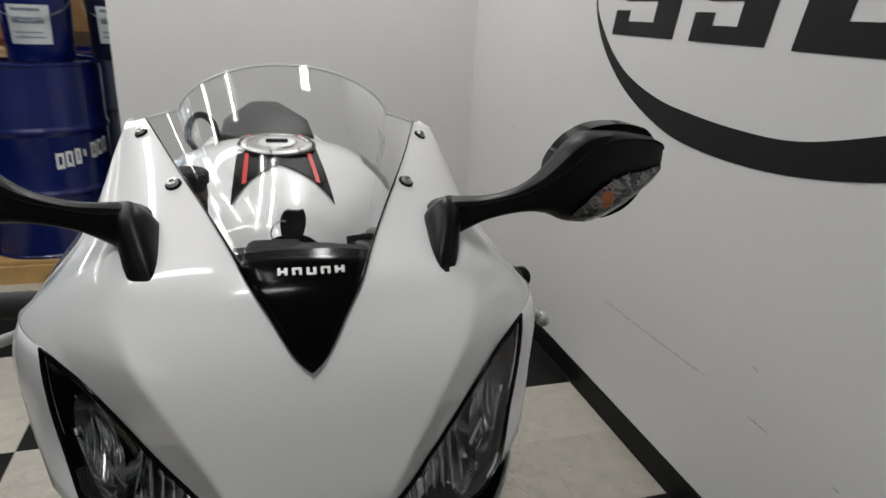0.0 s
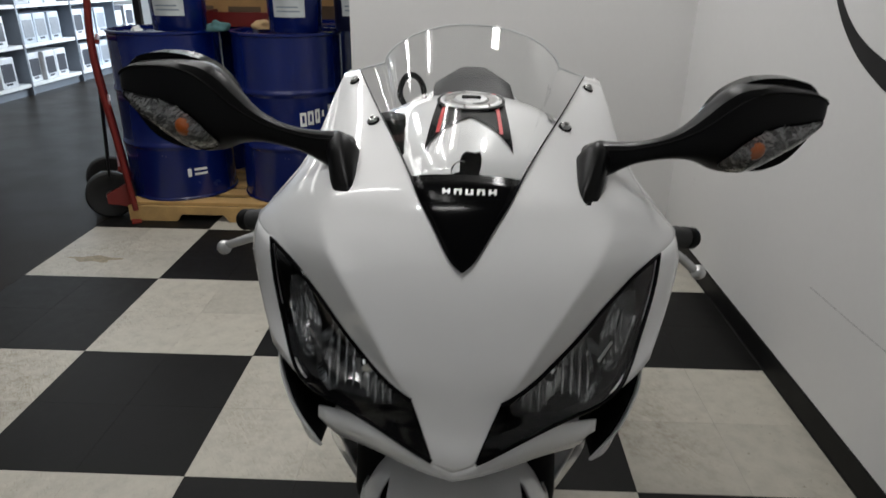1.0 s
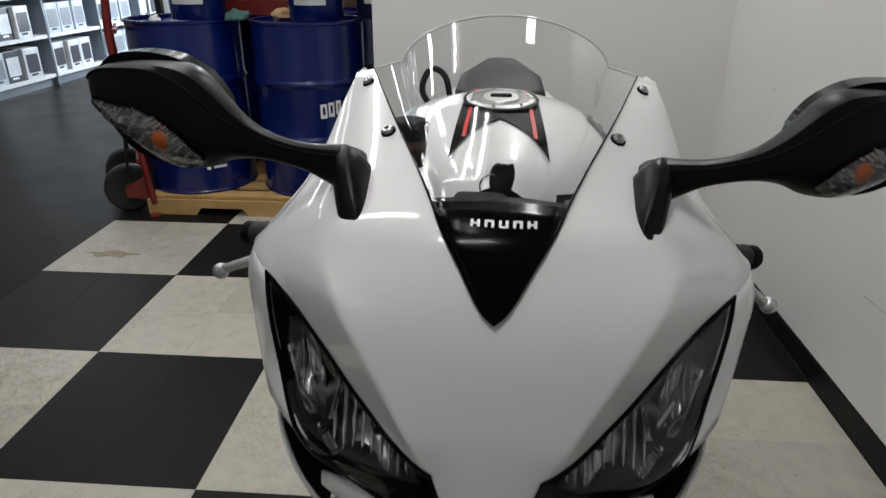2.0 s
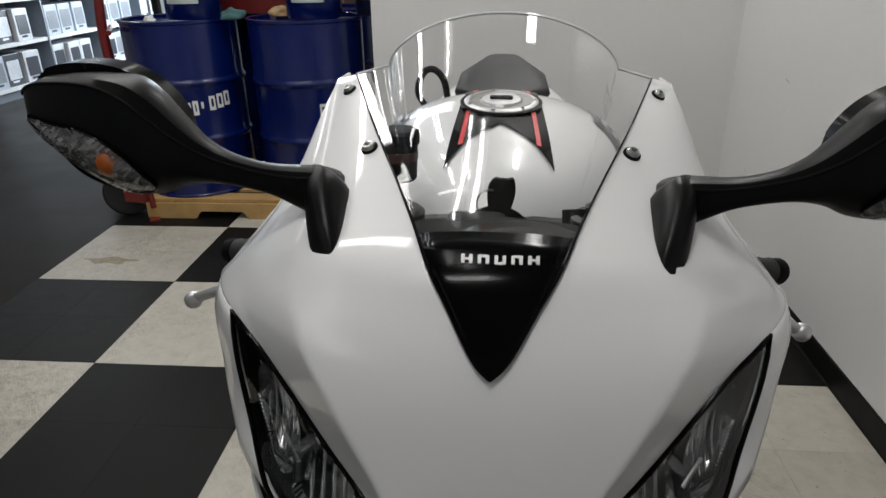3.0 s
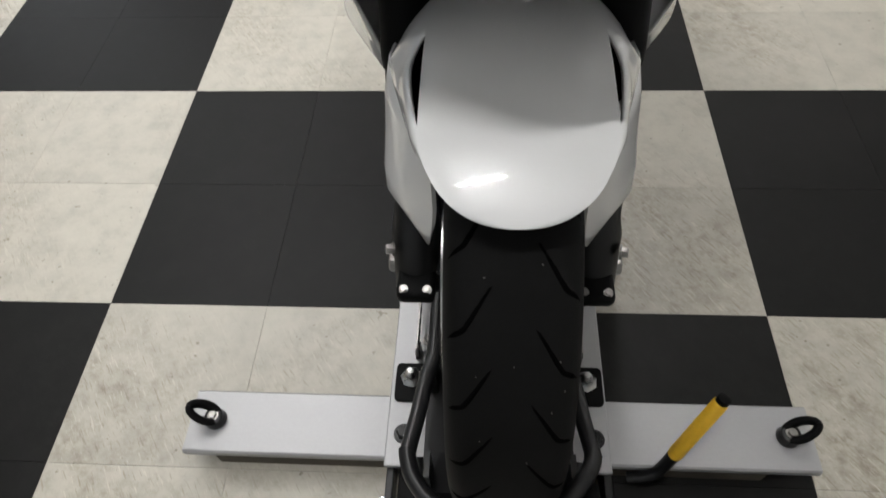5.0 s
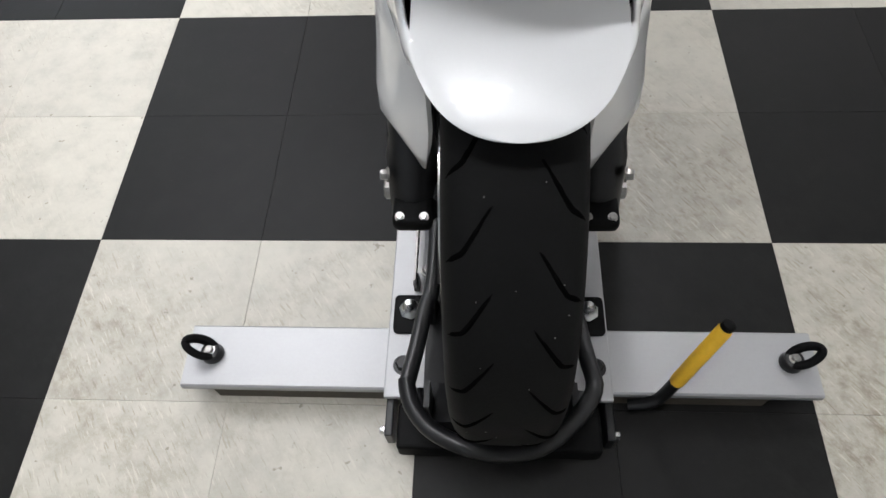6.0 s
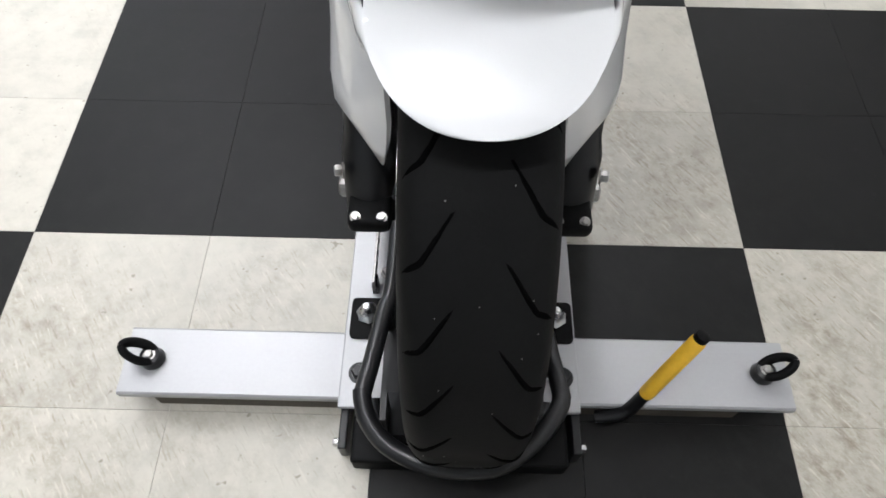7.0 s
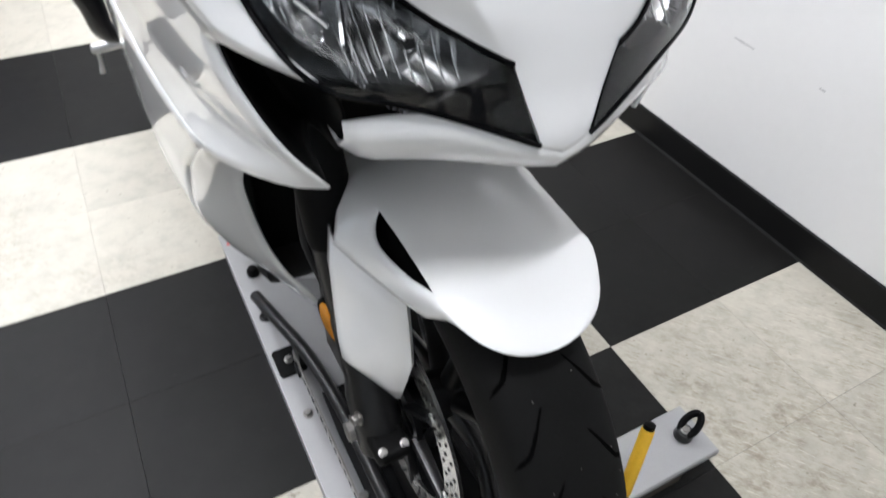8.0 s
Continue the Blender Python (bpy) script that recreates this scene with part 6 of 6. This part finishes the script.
# red hand truck beside the pallet
truck = thing("hand_truck", pose(-1.358, 2.865, 0, 0, 0, -62), "red hand truck with black rubber wheels", "hand truck")
for x in (-0.02, 0.34):
    wh = part("wheel", lathe([(0.022, -0.028), (0.085, -0.028), (0.095, -0.034), (0.118, -0.034), (0.127, -0.022), (0.127, 0.022), (0.118, 0.034), (0.095, 0.034), (0.085, 0.028), (0.022, 0.028)], 40, "x", True), GRIP, truck, "black rubber wheel", at=pose(x - 0.05, 0.02, 0.127))
    part("hub_cap", lathe([(0.024, -0.032), (0.026, -0.024), (0.026, 0.024), (0.024, 0.032)], 20, "x"), STEEL, wh)
    up = [(x + 0.085, 0.13, 0.06), (x + 0.085, 0.10, 0.40), (x + 0.10, 0.06, 0.90), (x + 0.10, 0.10, 1.30)]
    part("upright", tube(up, 0.016, 20, 10), RED_PAINT, truck, "red steel upright")
    part("axle_bracket", prism([(0.0, 0.10), (0.05, 0.09), (0.13, 0.06), (0.13, 0.20), (0.10, 0.20), (0.0, 0.15)], 0.02, "x", x + 0.03), RED_PAINT, truck, smooth=False)
    part("brace", tube([(x - 0.045 if x < 0.1 else x + 0.05, 0.03, 0.25), (x + 0.02 if x < 0.1 else x + 0.05, 0.06, 0.70)], 0.007, sides=8), BLACK_METAL, truck)
part("axle", tube([(-0.10, 0.02, 0.127), (0.32, 0.02, 0.127)], 0.009, sides=10), STEEL, truck)
for z in (0.30, 0.62, 0.94):
    part("cross_bar", tube([(0.075, 0.09, z), (0.43, 0.09, z)], 0.012, sides=10), RED_PAINT, truck)
part("toe_plate", box(0.03, 0.48, 0.10, 0.148, 0.0, 0.008), RED_PAINT, truck, smooth=False)
part("handle", tube([(0.10, 0.10, 1.28), (0.11, 0.13, 1.38), (0.27, 0.14, 1.42), (0.43, 0.13, 1.38), (0.44, 0.10, 1.28)], 0.016, 20, 10), RED_PAINT, truck)

# ---- display wall with packaged goods in the show room ----
def display(m, length, label):
    ob = thing("display_shelf", m, label, "display shelf")
    part("kick", box(0.0, 0.34, 0, length, 0.0, 0.10), BLUE_METAL, ob, smooth=False)
    part("back", box(-0.02, 0.0, 0, length, 0.0, 2.2), BLUE_METAL, ob, smooth=False)
    for z in (0.10, 0.50, 0.90, 1.30, 1.70):
        part("shelf_board", box(0.001, 0.36, 0.001, length - 0.001, z, z + 0.025), surface("shelf_white", (0.62, 0.64, 0.66), 0.45, 0, 0.06, 6, 60, 0), ob, smooth=False)
        part("price_rail", box(0.361, 0.372, 0.001, length - 0.001, z - 0.012, z + 0.025), PAPER, ob, smooth=False)
    for y in np.arange(0, length + 0.01, 1.0):
        part("upright", box(0.0, 0.38, y - 0.012, y + 0.012, 0.0, 2.2), BLUE_METAL, ob, smooth=False)
    return ob


rnd = random.Random(5)
PACK = [surface("pack_%s" % n, c, 0.35, 0, 0.25, 9, 60, 0) for n, c in (("white", (0.70, 0.72, 0.75)), ("pale", (0.50, 0.55, 0.62)), ("dark", (0.05, 0.055, 0.07)), ("grey", (0.25, 0.27, 0.30)))]
shelf_y0 = 4.3
display(pose(-4.33, shelf_y0, 0), 4.6, "white display shelves filled with boxed goods")
meshes = {}
for i, mt in enumerate(PACK):
    b = box(-0.16, 0.16, -0.115, 0.115, 0, 0.30, 0.004)
    me = bpy.data.meshes.new("package")
    b.to_mesh(me)
    b.free()
    me.materials.append(mt)
    b = box(0.1605, 0.1635, -0.085, 0.085, 0.06, 0.24)
    me2 = bpy.data.meshes.new("package_front")
    b.to_mesh(me2)
    b.free()
    me2.materials.append(PACK[(i + 2) % 4])
    b = box(0.164, 0.166, -0.06, 0.03, 0.03, 0.05)
    me3 = bpy.data.meshes.new("package_print")
    b.to_mesh(me3)
    b.free()
    me3.materials.append(PACK[2 if i != 2 else 0])
    meshes[i] = (me, me2, me3)
for z in (0.126, 0.526, 0.926, 1.326):
    y = shelf_y0 + 0.16
    while y < shelf_y0 + 4.5:
        i = rnd.choice((0, 0, 1, 1, 3, 2))
        ob = new("package", meshes[i][0])
        ob.matrix_world = pose(-4.14 + rnd.uniform(-0.01, 0.03), y, z, 0, 0, rnd.uniform(-3, 3))
        tagged(ob, ("white", "pale blue grey", "dark", "grey")[i] + " boxed goods standing on a display shelf", "box", "boxed goods")
        for nm, mm in (("package_front", meshes[i][1]), ("package_print", meshes[i][2])):
            fr = new(nm, mm)
            fr.parent = ob
        y += rnd.choice((0.25, 0.25, 0.26, 0.27))
        if abs((y - shelf_y0) % 1.0) < 0.14 or abs((y - shelf_y0) % 1.0) > 0.86:
            y = shelf_y0 + round(y - shelf_y0) + 0.15

# ---- fittings for the ceiling tubes and the added fill ----
TUBE_GLOW = emitter("tube_glow", (1.0, 0.98, 0.94), 2.0)
for tx, ty, turn, watts, across, long, wide in TUBES_AND_FILL:
    fit = thing("ceiling_light", pose(tx, ty, CEIL, 0, 0, turn), "long white fluorescent ceiling light or added fill light" if long > 1 else "short white fluorescent ceiling light", "ceiling light", "ceiling lights")
    half = long / 2 + 0.04
    part("housing", box(-0.08, 0.08, -half, half, -0.055, 0.0, 0.004), CEILING, fit, smooth=False)
    part("diffuser", box(-0.065, 0.065, -half + 0.02, half - 0.02, -0.078, -0.0555, 0.006), TUBE_GLOW, fit, smooth=False)

# brown stain on one cream tile
st = bmesh.new()
rows = []
for r in (0.0001, 0.45, 0.8, 1.0):
    rows.append([(0.115 * r * math.cos(a) * (1 + 0.25 * math.sin(3 * a) + 0.12 * math.sin(7 * a + 1)), 0.035 * r * math.sin(a) * (1 + 0.3 * math.sin(5 * a)), 0.0006) for a in np.linspace(0, 2 * math.pi, 40, endpoint=False)])
sheet(rows, st, closed=True)
tagged(part("floor_stain", st, surface("stain", (0.26, 0.22, 0.15), 0.6, 0, 0.5, 40, 130, 0), None, at=pose(-1.0, 2.02, 0)), "brown glue stain on a cream floor tile", "stain", kind="structure")

# ---- floor tiles ----
for i in range(-4, 6):
    for j in range(-13, 9 if i < 1 else 9):
        x0, y0 = i * TS, j * TS
        if y0 + TS > WY and j > 8:
            continue
        dark = (math.floor(i / 2) + math.floor(j / 2)) % 2 == 0
        ob = new("tile", tile_mesh["dark" if dark else "light"])
        ob.location = (x0 + TS / 2, y0 + TS / 2, 0)
        ob.parent = floor
